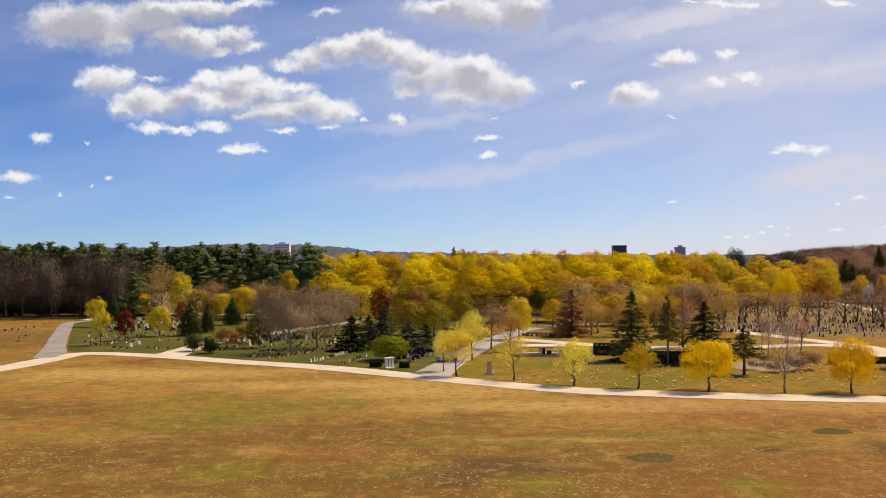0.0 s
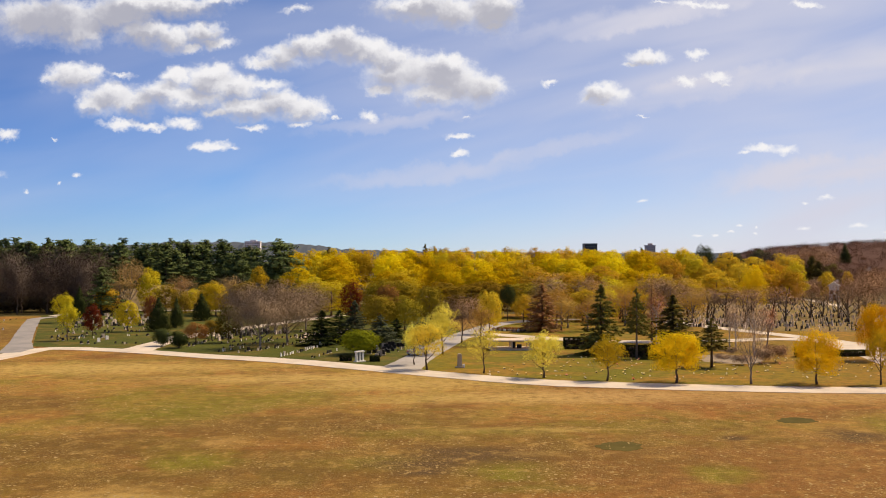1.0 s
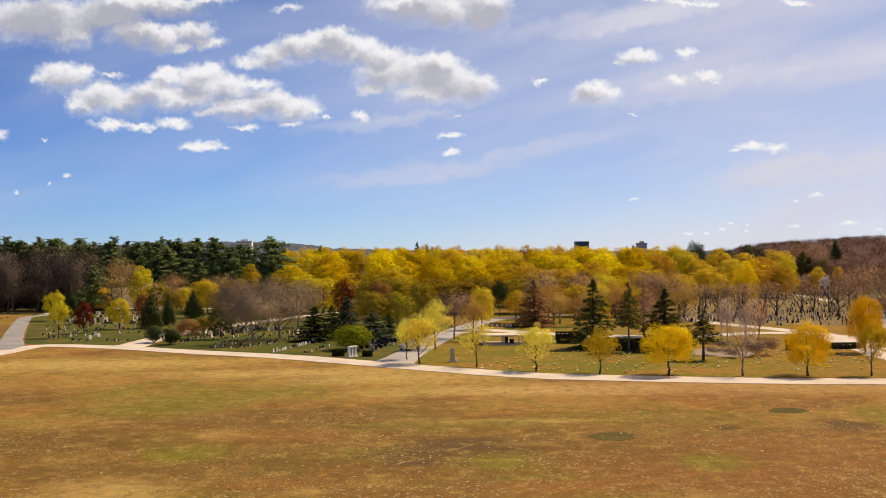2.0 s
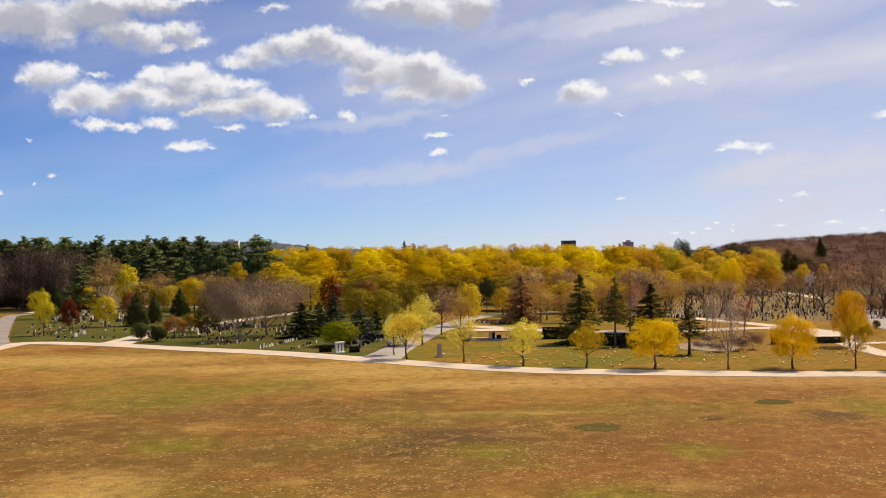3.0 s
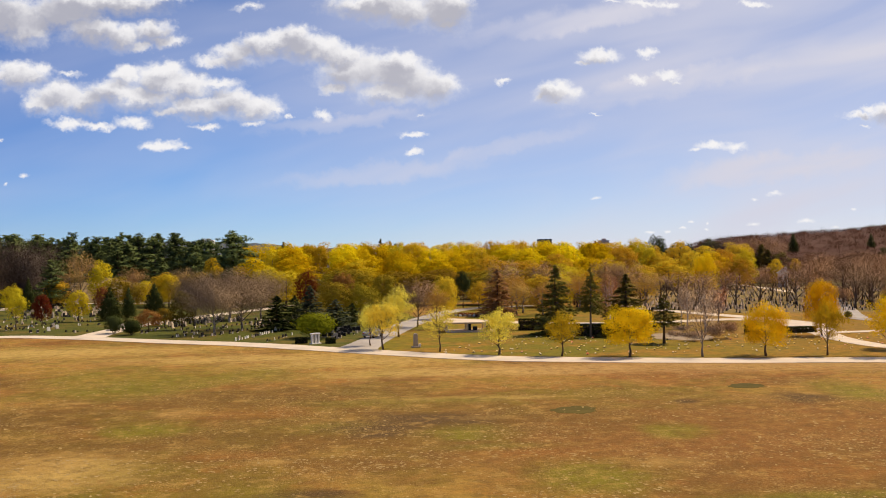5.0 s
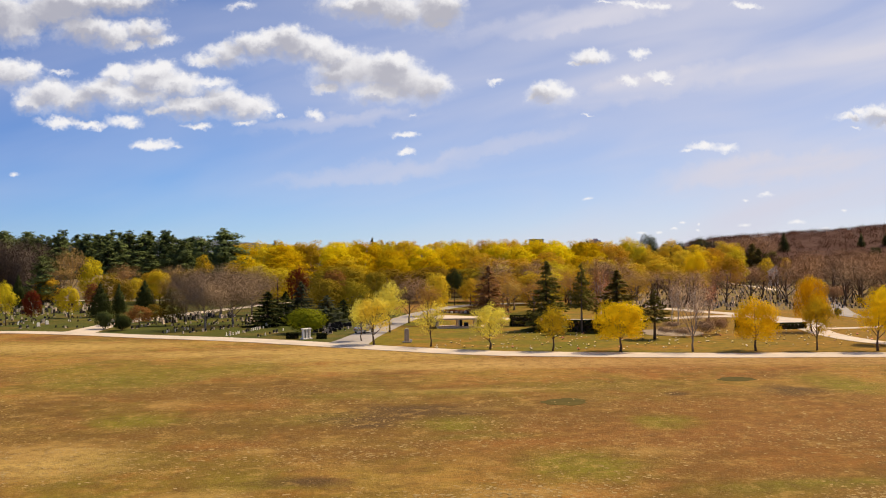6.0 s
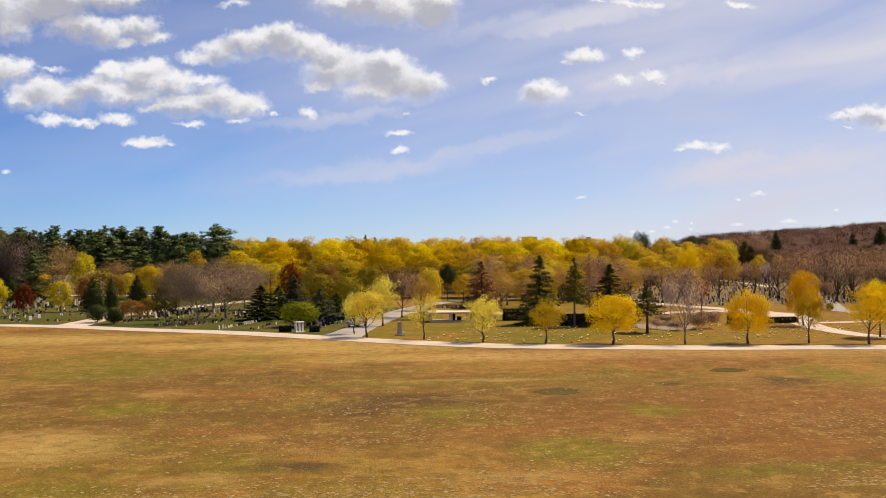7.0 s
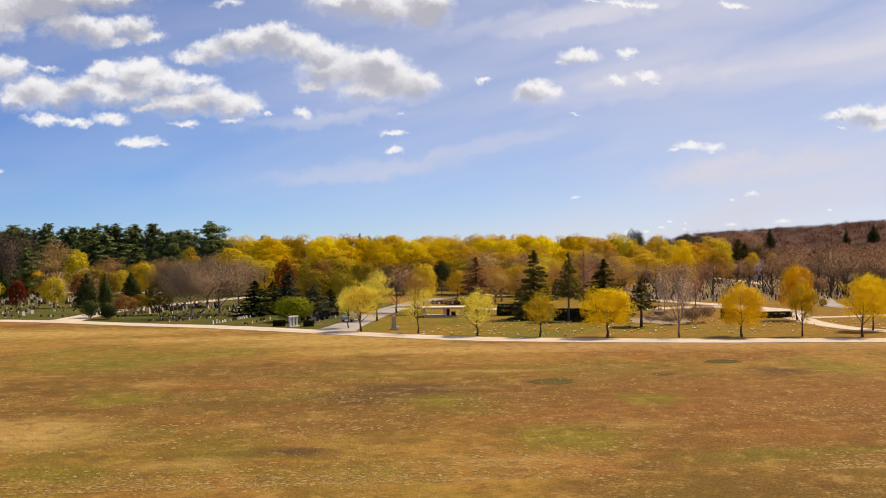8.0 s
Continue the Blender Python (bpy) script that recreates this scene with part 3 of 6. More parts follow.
def branches(rng, soup, height, spread, fork=0.28, limbs=7, rise=0.8, radius=0.14, sub=3, lean=0.03):
    """Trunk and limbs; returns the limbs' outer points."""
    top = np.array([rng.normal() * lean * height, rng.normal() * lean * height, height * 0.8])
    line = [top * k + (0, 0, 0) for k in (0, 0.15, fork, 0.5, 0.75, 1.0)]
    for p in line[1:4]:
        p[:2] += rng.normal(size=2) * 0.012 * height
    rad = [radius * 1.35, radius, radius * 0.85, radius * 0.6, radius * 0.35, radius * 0.12]
    soup.tube(line, rad, 7)
    tips = [line[-1]]
    for i in range(limbs):
        k = fork + (0.72 - fork) * (i + rng.random() * 0.6) / limbs
        root = np.array([np.interp(k, (0, 0.15, fork, 0.5, 0.75, 1.0), [p[j] for p in line]) for j in range(3)])
        az = i * 2.4 + rng.random()
        reach = spread * (0.75 + 0.4 * rng.random()) * (1.05 - 0.45 * (k - fork))
        end = root + np.array([math.cos(az) * reach, math.sin(az) * reach, height * rise * (0.22 + 0.2 * rng.random()) * (1.15 - k)  * 1.6])
        bend = (root + end) / 2 + (0, 0, -0.04 * height * rng.random()) + rng.normal(size=3) * 0.04 * spread
        soup.tube([root, bend, end], [radius * 0.42 * (1.2 - k), radius * 0.26 * (1.2 - k), radius * 0.06], 5)
        tips.append(end)
        for _ in range(sub):
            s = root + (end - root) * (0.4 + 0.45 * rng.random())
            e = s + rng.normal(size=3) * (spread * 0.24, spread * 0.24, height * 0.06) + (0, 0, height * 0.06)
            soup.tube([s, e], [radius * 0.14, radius * 0.03], 4)
            tips.append(e)
    return np.array(tips)


# ---- kinds of tree: each a list of (trunk mesh, crown mesh) about 10 m tall ----
def leafy_kind(seed, spread, leaves, size, fork=0.25, limbs=9, puff=0.26, low=0.28, radius=0.15, droop=0.2, outward=0.6, corners=4, domed=False, round_off=0.8, belly=0.43):
    rng = np.random.default_rng(seed)
    soup = Soup()
    tips = branches(rng, soup, 10, spread * (0.8 if domed else 1.0), fork, limbs, 0.7 if domed else 0.9, radius)
    # crown lobes along an uneven egg
    n = 40 if domed else 26
    k = (np.arange(n) + 0.5) / n
    z = low * 10 + (9.3 - low * 10) * k
    wide = spread * np.sqrt(np.clip(1 - (2 * k - 2 * belly) ** 2 / (4 * (1 - belly) ** 2 + 0.05), 0.05, 1))
    az = np.arange(n) * 2.4 + rng.random(n)
    r = wide * (0.55 + 0.35 * rng.random(n))
    lobes = np.stack([np.cos(az) * r, np.sin(az) * r, z + rng.normal(size=n) * 0.3], 1)
    if not domed:
        lobes = np.concatenate([lobes, tips[tips[:, 2] > low * 9]])
    rad = spread * puff * (0.75 + 0.7 * rng.random(len(lobes)))
    v, f, n = leaf_quads(rng, lobes, rad, leaves, size, droop, outward=outward, corners=corners, round_off=round_off)
    v[:, 2] = np.maximum(v[:, 2], low * 7)
    return soup.mesh("trunk", True), mesh_of("crown", v, f, normals=n)


def bare_kind(seed, spread, twigs, width=0.022, fork=0.22, limbs=11, radius=0.17, length=1.1, upright=0.5, low=2.2, rise=1.0):
    rng = np.random.default_rng(seed)
    soup = Soup()
    tips = branches(rng, soup, 10, spread, fork, limbs, rise, radius, 5)
    tips = tips[rng.integers(len(tips), size=twigs)]
    start = tips + rng.normal(size=(twigs, 3)) * (spread * 0.2, spread * 0.2, 0.95)
    way = rng.normal(size=(twigs, 3)) + start * (0.55 / spread, 0.55 / spread, 0.0) + (0, 0, upright)
    way /= np.linalg.norm(way, axis=1)[:, None]
    v, f, n = twig_strips(rng, start, start + way * (length * (0.4 + rng.random(twigs)))[:, None], width, (0, 0, 5.0))
    v[:, 2] = np.clip(v[:, 2], low, 10.4)
    return soup.mesh("trunk", True), mesh_of("crown", v, f, normals=n)


def spruce_kind(seed, spread, tiers=19, gaps=0.1, bare=0.04, droop=0.32, size=0.16, density=1.0):
    """Tiers of drooping boughs, each bough a fan of needle sprays."""
    rng = np.random.default_rng(seed)
    soup = Soup()
    soup.tube([(0, 0, 0), (0.02, 0, 4), (0, 0.02, 8), (0, 0, 9.9)], [0.2, 0.13, 0.06, 0.015], 7)
    vs, fs, n = [], [], 0
    for i in range(tiers):
        k = i / (tiers - 1)
        z = 10 * (bare + (0.985 - bare) * k)
        reach = spread * (1 - k) ** 0.85 * (0.85 + 0.3 * rng.random()) + 0.1
        for j in range(int(7 + 5 * (1 - k))):
            if rng.random() < gaps:
                continue
            az = j * math.tau / (7 + 5 * (1 - k)) + i * 1.3 + rng.normal() * 0.15
            long = reach * (0.7 + 0.45 * rng.random())
            tilt = rng.normal() * 0.17
            out = np.array([math.cos(az), math.sin(az), 0])
            side = np.array([-out[1], out[0], 0])
            count = max(3, int(density * (4 + long * 9)))
            s = rng.random(count) ** 0.7
            at = out * (s * long)[:, None] + side * (rng.normal(size=count) * 0.13 * long * (1.1 - s))[:, None]
            at[:, 2] = z + tilt - droop * s * long + 0.12 * long * s**2 + rng.normal(size=count) * 0.1 - 0.22 * rng.random(count) ** 2 * long * 0.4
            a = out + side * rng.normal(size=count)[:, None] * 0.5 + rng.normal(size=(count, 3)) * 0.25 - (0, 0, 0.3)
            a /= np.linalg.norm(a, axis=1)[:, None]
            b = np.cross(a, (0, 0, 1.0) + rng.normal(size=(count, 3)) * 0.5)
            b /= np.linalg.norm(b, axis=1)[:, None]
            w = size * (0.7 + 0.7 * rng.random(count))[:, None]
            v = np.stack([at - a * w * 1.2, at - b * w * 0.6, at + a * w * 1.7, at + b * w * 0.6], 1).reshape(-1, 3)
            vs.append(v)
            fs.append(np.arange(len(v)).reshape(-1, 4) + n)
            n += len(v)
    return soup.mesh("trunk", True), mesh_of("crown", np.concatenate(vs), np.concatenate(fs))


def pine_kind(seed, spread, leaves=1500, low=0.42):
    """Tall bare stem, flat uneven tufts of needles on level limbs."""
    rng = np.random.default_rng(seed)
    soup = Soup()
    soup.tube([(0, 0, 0), (0.06, 0.04, 4), (0, 0.1, 7.5), (0.05, 0, 9.6)], [0.17, 0.13, 0.07, 0.02], 7)
    lobes, rad = [], []
    for i in range(44):
        k = low + (0.97 - low) * (i + rng.random()) / 44
        az = i * 2.4 + rng.random() * 0.8
        reach = spread * (1.0 - ((k - low) / (1 - low)) ** 0.95 * 0.93) * (0.55 + 0.55 * rng.random())
        end = np.array([math.cos(az) * reach, math.sin(az) * reach, 10 * k + 0.25 * reach * rng.random()])
        soup.tube([(0, 0, 10 * k - 0.2), end], [0.045, 0.012], 4)
        for s in (0.3, 0.65, 1.0):
            lobes.append(end * (s, s, 1) + rng.normal(size=3) * (0.2, 0.2, 0.28))
            rad.append(spread * (0.12 + 0.12 * rng.random()) * (1.3 - 0.75 * (k - low) / (1 - low)))
    lobes.append(np.array([0, 0, 9.7]))
    rad.append(spread * 0.1)
    lobes.append(np.array([0, 0, 9.2]))
    rad.append(spread * 0.17)
    v, f, n = leaf_quads(rng, lobes, rad, leaves, 0.135, 0.1, 0.66, 0.2, 0.15, corners=3, round_off=0.45)
    return soup.mesh("trunk", True), mesh_of("crown", v, f, normals=n)


def cedar_kind(seed, spread, leaves=1700):
    """Dense narrow cone down to the ground."""
    rng = np.random.default_rng(seed)
    soup = Soup()
    soup.tube([(0, 0, 0), (0, 0, 5), (0, 0, 9.2)], [0.22, 0.14, 0.03], 6)
    n = 90
    k = (np.arange(n) + 0.5) / n
    az = np.arange(n) * 2.4
    r = spread * np.sin(np.clip((1 - k) * 1.75, 0, 1.57)) * np.where(np.arange(n) % 3 == 0, 0.35, 0.78)
    lobes = np.stack([np.cos(az) * r, np.sin(az) * r, 0.6 + 8.9 * k + rng.normal(size=n) * 0.2], 1)
    v, f, normals = leaf_quads(rng, lobes, spread * (0.3 + 0.1 * rng.random(n)) * (1.12 - 0.8 * k), leaves, 0.16, 0.0, 1.1, 0.5)
    v[:, 2] = np.maximum(v[:, 2], 0.05)
    return soup.mesh("trunk", True), mesh_of("crown", v, f, normals=normals)


def shrub_kind(seed, spread, leaves=1100, size=0.5):
    rng = np.random.default_rng(seed)
    soup = Soup()
    for _ in range(5):
        a = rng.random() * math.tau
        soup.tube([(math.cos(a) * 0.3, math.sin(a) * 0.3, 0), (math.cos(a) * spread * 0.4, math.sin(a) * spread * 0.4, 5)], [0.25, 0.08], 5)
    n = 30
    way = rng.normal(size=(n, 3))
    way /= np.linalg.norm(way, axis=1)[:, None]
    lobes = way * (spread * 0.62, spread * 0.62, 3.2) + (0, 0, 5.6)
    v, f, normals = leaf_quads(rng, lobes, spread * (0.28 + 0.15 * rng.random(n)), leaves, size, 0.0, 0.9, 0.5)
    v[:, 2] = np.maximum(v[:, 2], 0.1)
    return soup.mesh("trunk", True), mesh_of("crown", v, f, normals=normals)


DENSE = [leafy_kind(s, 4.9, 16000, 0.11, 0.24, 9, 0.28, 0.32, 0.21, 0.4, 0.9, 4, True, 0.6, 0.3) for s in (11, 12, 13)]
AIRY = [leafy_kind(s, 3.9, 8600, 0.105, 0.22, 11, 0.24, 0.33, 0.21, 0.25, 0.9) for s in (21, 22, 23)]
THIN = [leafy_kind(s, 3.8, 2400, 0.105, 0.25, 11, 0.24, 0.33, 0.16) for s in (31, 32)]
ROUND = [leafy_kind(s, 4.9, 6000, 0.16, 0.24, 9, 0.27, 0.24, 0.21, 0.25, 0.9, 3, True, 0.9) for s in (14, 15, 16)]
HIGH = [leafy_kind(17, 4.9, 11000, 0.12, 0.4, 9, 0.27, 0.56, 0.21, 0.05, 0.9, 4, True, 0.6, 0.4)]
BUDDING = [leafy_kind(s, 3.3, 2600, 0.11, 0.2, 12, 0.32, 0.2, 0.2, 0.1, 1.1, 3, False, 0.9) for s in (36, 37, 38)]
WOOD = [leafy_kind(s, 3.3, 6500, 0.125, 0.2, 9, 0.27, 0.16, 0.13, 0.1, 1.1, 3, True, 1.1) for s in (41, 42, 43, 44, 45)]
WOOD_FAR = [leafy_kind(s, 3.3, 4200, 0.15, 0.2, 7, 0.27, 0.3, 0.13, 0.1, 1.1, 3, True, 1.1) for s in (46, 47, 48, 49)]
BARE = [bare_kind(s, 3.6, 3600, 0.022) for s in (51, 52, 53, 54)]
VASE = [bare_kind(s, 3.4, 850, 0.02, 0.11, 8, 0.27, 1.2, 0.6, 4.4, 1.25) for s in (55, 56, 57, 58)]
BROAD = [bare_kind(s, 6.2, 24000, 0.011, 0.18, 15, 0.24, 1.0, 0.15) for s in (61, 62)]
SPARSE = [bare_kind(59, 2.6, 1300, 0.016, 0.24, 11, 0.19, 1.2, 0.7, 2.4, 1.1)]
BIRCH = [bare_kind(s, 2.0, 1500, 0.015, 0.26, 11, 0.17, 1.1, 0.9) for s in (71, 72)]
BRUSH = [bare_kind(s, 8.0, 3000, 0.06, 0.1, 14, 0.12, 3.0, 0.8, 0.5) for s in (75, 76)]
SPRUCE = [spruce_kind(s, 3.0, 18, 0.17, 0.06, 0.24, 0.155, 1.9) for s in (81, 82)]
GAUNT = [spruce_kind(s, 2.4, 17, 0.28, 0.4, 0.2, 0.145, 1.5) for s in (83, 84)]
BROWN_SPRUCE = [spruce_kind(85, 2.4, 19, 0.34, 0.22, 0.16, 0.13, 1.2)]
PINE = [pine_kind(s, 2.7, 3500, 0.14) for s in (91, 92, 93, 94)]
BIG_PINE = [pine_kind(s, 4.2, 9500, 0.16) for s in (95, 96)]
CEDAR = [cedar_kind(s, 3.6, 8500) for s in (101, 102)]
SHRUB = [shrub_kind(s, 7.0, 4600, 0.32) for s in (111, 112)]


def tree(name, kind, at, height, width, bark, leaf, label, group="", category="tree", n=0, z=0.0):
    """Stands one tree of a kind; width is that of its crown."""
    trunk, crown = kind[n % len(kind)]
    root = new(name)
    dims = KIND_WIDTH[crown.name]
    s = height / 10
    w = width / dims
    root.matrix_basis = Matrix.Translation((at[0], at[1], z)) @ Matrix.Rotation((at[0] * 1.7 + at[1] * 0.9) % math.tau, 4, "Z") @ Matrix.Diagonal((w, w, s, 1))
    tagged(root, label, category, group)
    obj("trunk", trunk, bark, root)
    obj("crown", crown, leaf, root)
    return root


KIND_WIDTH = {}
for cut, kinds in ((0.7, (DENSE, AIRY, THIN, HIGH, ROUND, BUDDING, WOOD, WOOD_FAR, BARE, VASE, SPARSE, BROAD, BIRCH, BRUSH)), (3.0, (SPRUCE, GAUNT, BROWN_SPRUCE, PINE, BIG_PINE, CEDAR, SHRUB))):
    for trunk, crown in sum(kinds, []):
        co = np.empty(len(crown.vertices) * 3)
        crown.vertices.foreach_get("co", co)
        co = co.reshape(-1, 3)[:, :2]
        KIND_WIDTH[crown.name] = float(np.mean(np.percentile(co, 100 - cut, axis=0) - np.percentile(co, cut, axis=0)))


# ---- ground, lawns and roads ----
def sheet(name, corners, z, mat, label, category, thick=0.25):
    bm = bmesh.new()
    top = [bm.verts.new((x, y, z)) for x, y in corners]
    face = bm.faces.new(top)
    if face.normal.z < 0:
        face.normal_flip()
    made = bmesh.ops.extrude_face_region(bm, geom=[face])
    for v in made["geom"]:
        if isinstance(v, bmesh.types.BMVert):
            v.co.z -= thick
    bmesh.ops.recalc_face_normals(bm, faces=bm.faces[:])
    bmesh.ops.triangulate(bm, faces=bm.faces[:])
    me = bpy.data.meshes.new(name)
    bm.to_mesh(me)
    bm.free()
    return tagged(obj(name, me, mat), label, category, kind="structure")


def smooth_line(points, steps=8):
    """A rounded line through the points (Catmull-Rom)."""
    p = [Vector(q) for q in points]
    p = [2 * p[0] - p[1], *p, 2 * p[-1] - p[-2]]
    out = []
    for i in range(1, len(p) - 2):
        for k in range(steps):
            t = k / steps
            out.append(0.5 * (2 * p[i] + (p[i + 1] - p[i - 1]) * t + (2 * p[i - 1] - 5 * p[i] + 4 * p[i + 1] - p[i + 2]) * t * t
                              + (3 * p[i] - p[i - 1] - 3 * p[i + 1] + p[i + 2]) * t**3))
    return out + [p[-2]]


def road(name, points, widths, z, mat, label, category="road"):
    """A paved strip with its edges a little uneven and standing proud of the turf."""
    line = smooth_line(points)
    wide = np.interp(np.linspace(0, len(widths) - 1, len(line)), range(len(widths)), widths)
    rng = np.random.default_rng(len(line))
    rows = []
    for i, p in enumerate(line):
        d = (line[min(i + 1, len(line) - 1)] - line[max(i - 1, 0)]).normalized()
        n = Vector((-d.y, d.x))
        a = p + n * (wide[i] / 2 + rng.normal() * 0.06)
        b = p - n * (wide[i] / 2 + rng.normal() * 0.06)
        rows += [(a.x, a.y, z - 0.2), (a.x, a.y, z), (p.x, p.y, z + 0.04), (b.x, b.y, z), (b.x, b.y, z - 0.2)]
    faces = [(i * 5 + k + 1, i * 5 + k, (i + 1) * 5 + k, (i + 1) * 5 + k + 1) for i in range(len(line) - 1) for k in range(4)]
    return tagged(obj(name, mesh_of(name, rows, faces), mat), label, category, kind="structure")


ground = Soup()
ground.add([(-4600, -1200, 0), (4600, -1200, 0), (4600, 4600, 0), (-4600, 4600, 0), (-4600, -1200, -2), (4600, -1200, -2), (4600, 4600, -2), (-4600, 4600, -2)],
           [(0, 1, 2, 3), (7, 6, 5, 4), (0, 4, 5, 1), (1, 5, 6, 2), (2, 6, 7, 3), (3, 7, 4, 0)])
tagged(obj("ground", ground.mesh("ground"), FIELD), "wide field of dry brown and straw-coloured spring grass", "field", kind="structure")

sheet("lawn_west", [(-69.5, 174.4), (-35.0, 159.0), (-15.3, 147.9), (-2.9, 135.0), (10.7, 190.6), (3.6, 253.3), (-30.4, 293.3), (-99.0, 296.2), (-103.2, 264.6)],
      0.02, LAWN_GREEN, "green mown cemetery lawn with bare patches", "lawn")
sheet("lawn_east", [(-2.9, 135.0), (9.4, 127.1), (23.6, 120.8), (40.7, 116.8), (58.2, 115.1), (74.0, 108.7), (129.0, 172.7), (100.5, 227.4), (67.6, 236.2), (18.4, 249.4), (10.7, 190.6)],
      0.02, LAWN_DRY, "olive and straw-coloured cemetery lawn", "lawn")
PLOT_TURF = turf("plot_turf", (0.2, 0.14, 0.04), (0.27, 0.18, 0.065), (0.3, 0.17, 0.07))
sheet("lawn_old_plots", [(72, 199), (150, 186), (230, 200), (262, 262), (225, 338), (88, 338), (62, 262)], 0.03, PLOT_TURF, "worn olive-brown turf of the old grave plots", "lawn")
sheet("wood_floor", [(-420, 262), (520, 262), (900, 900), (-900, 900)], 0.015, WOODFLOOR, "brown leaf-strewn woodland floor", "woodland floor")

road("main_road", [(-74.4, 131.9), (-68.9, 147.0), (-67.2, 157.3), (-64.5, 169.8), (-49.5, 164.8), (-34.2, 155.4), (-19.6, 147.3), (-6.1, 137.1), (5.7, 127.8),
      (16.2, 120.8), (26.4, 117.3), (36.6, 114.7), (46.7, 112.6), (57.0, 111.3), (66.0, 109.7), (84.0, 107.4)],
     [5.2, 5.2, 5.2, 4.6, 4.6, 4.8, 5.2, 5.2, 5.2, 5.4, 5.4, 5.4, 5.2, 5.2, 5.2, 5.2], 0.05, ROAD, "pale sandy cemetery road along the field")
road("north_road", [(-67.5, 162.6), (-74.9, 182.2), (-84.7, 208.8), (-95.2, 238.3), (-99.3, 253.0), (-93.9, 264.0)],
     [6.0, 3.9, 3.6, 3.4, 3.3, 3.2], 0.056, TARMAC, "grey asphalt lane turning off the road")
road("side_lane", [(-49.0, 163.3), (-48.3, 169.6), (-48.0, 177.7), (-46.4, 194.0), (-42.3, 206.5), (-37.0, 220.0), (-20.8, 259.9)],
     [8, 5.4, 4.8, 4.6, 4.6, 4.6, 4.6], 0.053, ROAD, "pale lane between the grave plots")
road("avenue", [(-2.8, 133.5), (-0.3, 146.9), (3.1, 164.5), (7.6, 185.3), (13.3, 205.0), (19.4, 223.0), (28.6, 234.2), (40.6, 238.3)],
     [6.6, 5.0, 5.0, 5.2, 5.0, 4.8, 4.6, 4.6], 0.054, AVENUE, "grey asphalt avenue into the cemetery")
road("cross_road", [(8.5, 188.1), (14.4, 194.5), (22.9, 187.2), (30.8, 180.4), (42.8, 175.7), (56.0, 176.4), (67.6, 180.0), (75.0, 177.0), (77.5, 168.0), (75.2, 157.0), (72.2, 147.0), (70.3, 138.0), (69.9, 130.0), (70.9, 124.4), (75.0, 118.5)],
     [5, 5, 5, 5, 5, 4.6, 4.6, 6.0, 8.5, 7.0, 4.2, 3.8, 3.6, 3.6, 3.6], 0.058, ROAD, "pale curving cemetery road behind the plots")
road("far_road", [(61.1, 228.1), (66.4, 209.4), (72.1, 193.1), (75.4, 184.0), (77.4, 175.0)],
     [4.5, 4.5, 4.5, 5, 6], 0.06, ROAD, "pale lane by the far plots")
road("plot_lane", [(125.1, 247.9), (114.4, 223.7), (103.0, 198.5), (96.0, 182.7), (94.0, 173.0), (98.0, 166.0), (112.0, 161.0)],
     [2.6, 3.0, 4.0, 4.4, 4.2, 4.0, 4.0], 0.064, AVENUE, "grey lane running back between the old plots")
road("west_lane", [(-99.0, 262.0), (-98.6, 279.0), (-92.0, 289.0), (-76.0, 287.5), (-52.0, 282.0)],
     [3.2, 3.2, 3.4, 3.4, 3.2], 0.068, ROAD, "pale lane along the foot of the pine wood")
road("back_lane", [(142.0, 361.6), (137.8, 325.8), (131.5, 290.1)],
     [3.4, 3.2, 3.0], 0.066, ROAD, "pale lane behind the leafless trees")
road("loop_road", [(72.8, 148.6), (78.0, 148.3), (84.0, 149.6), (98.4, 152.5)],
     [3.0, 2.6, 2.6, 3.0], 0.062, ROAD, "pale loop of the cemetery road")


def patch(x, y, a, b, label):
    n = 40
    rng = np.random.default_rng(int(x * 10))
    ph = rng.random(4) * 6
    pts = []
    for i in range(n):
        t = i * math.tau / n
        r = 1 + 0.1 * math.sin(2 * t + ph[0]) + 0.07 * math.sin(3 * t + ph[1]) + 0.06 * math.sin(7 * t + ph[2]) + 0.05 * math.sin(13 * t + ph[3])
        pts.append((x + a * r * math.cos(t), y + b * r * math.sin(t)))
    sheet("turf_patch", pts, 0.012, WORN_TURF, label, "turf patch", 0.1)


patch(17.4, 80.3, 2.1, 1.8, "round patch of dark green turf in the dry field")
GRAVEL = surface("tan_gravel", (0.26, 0.19, 0.115), (0.4, 0.305, 0.2), 0.7, 0.95, 5, 0.03)
GRAVEL_OUTLINE = [(48.4 + 5.0 * math.cos(k * math.tau / 22) * (1 + 0.1 * math.sin(k * 2.1)), 146.0 + 6.5 * math.sin(k * math.tau / 22)) for k in range(22)]
sheet("gravel_bed", GRAVEL_OUTLINE, 0.034, GRAVEL, "bare tan gravel bed on the lawn below leafless bushes", "gravel bed", 0.1)
patch(37.3, 92.0, 2.0, 1.5, "round patch of dark green turf in the dry field")

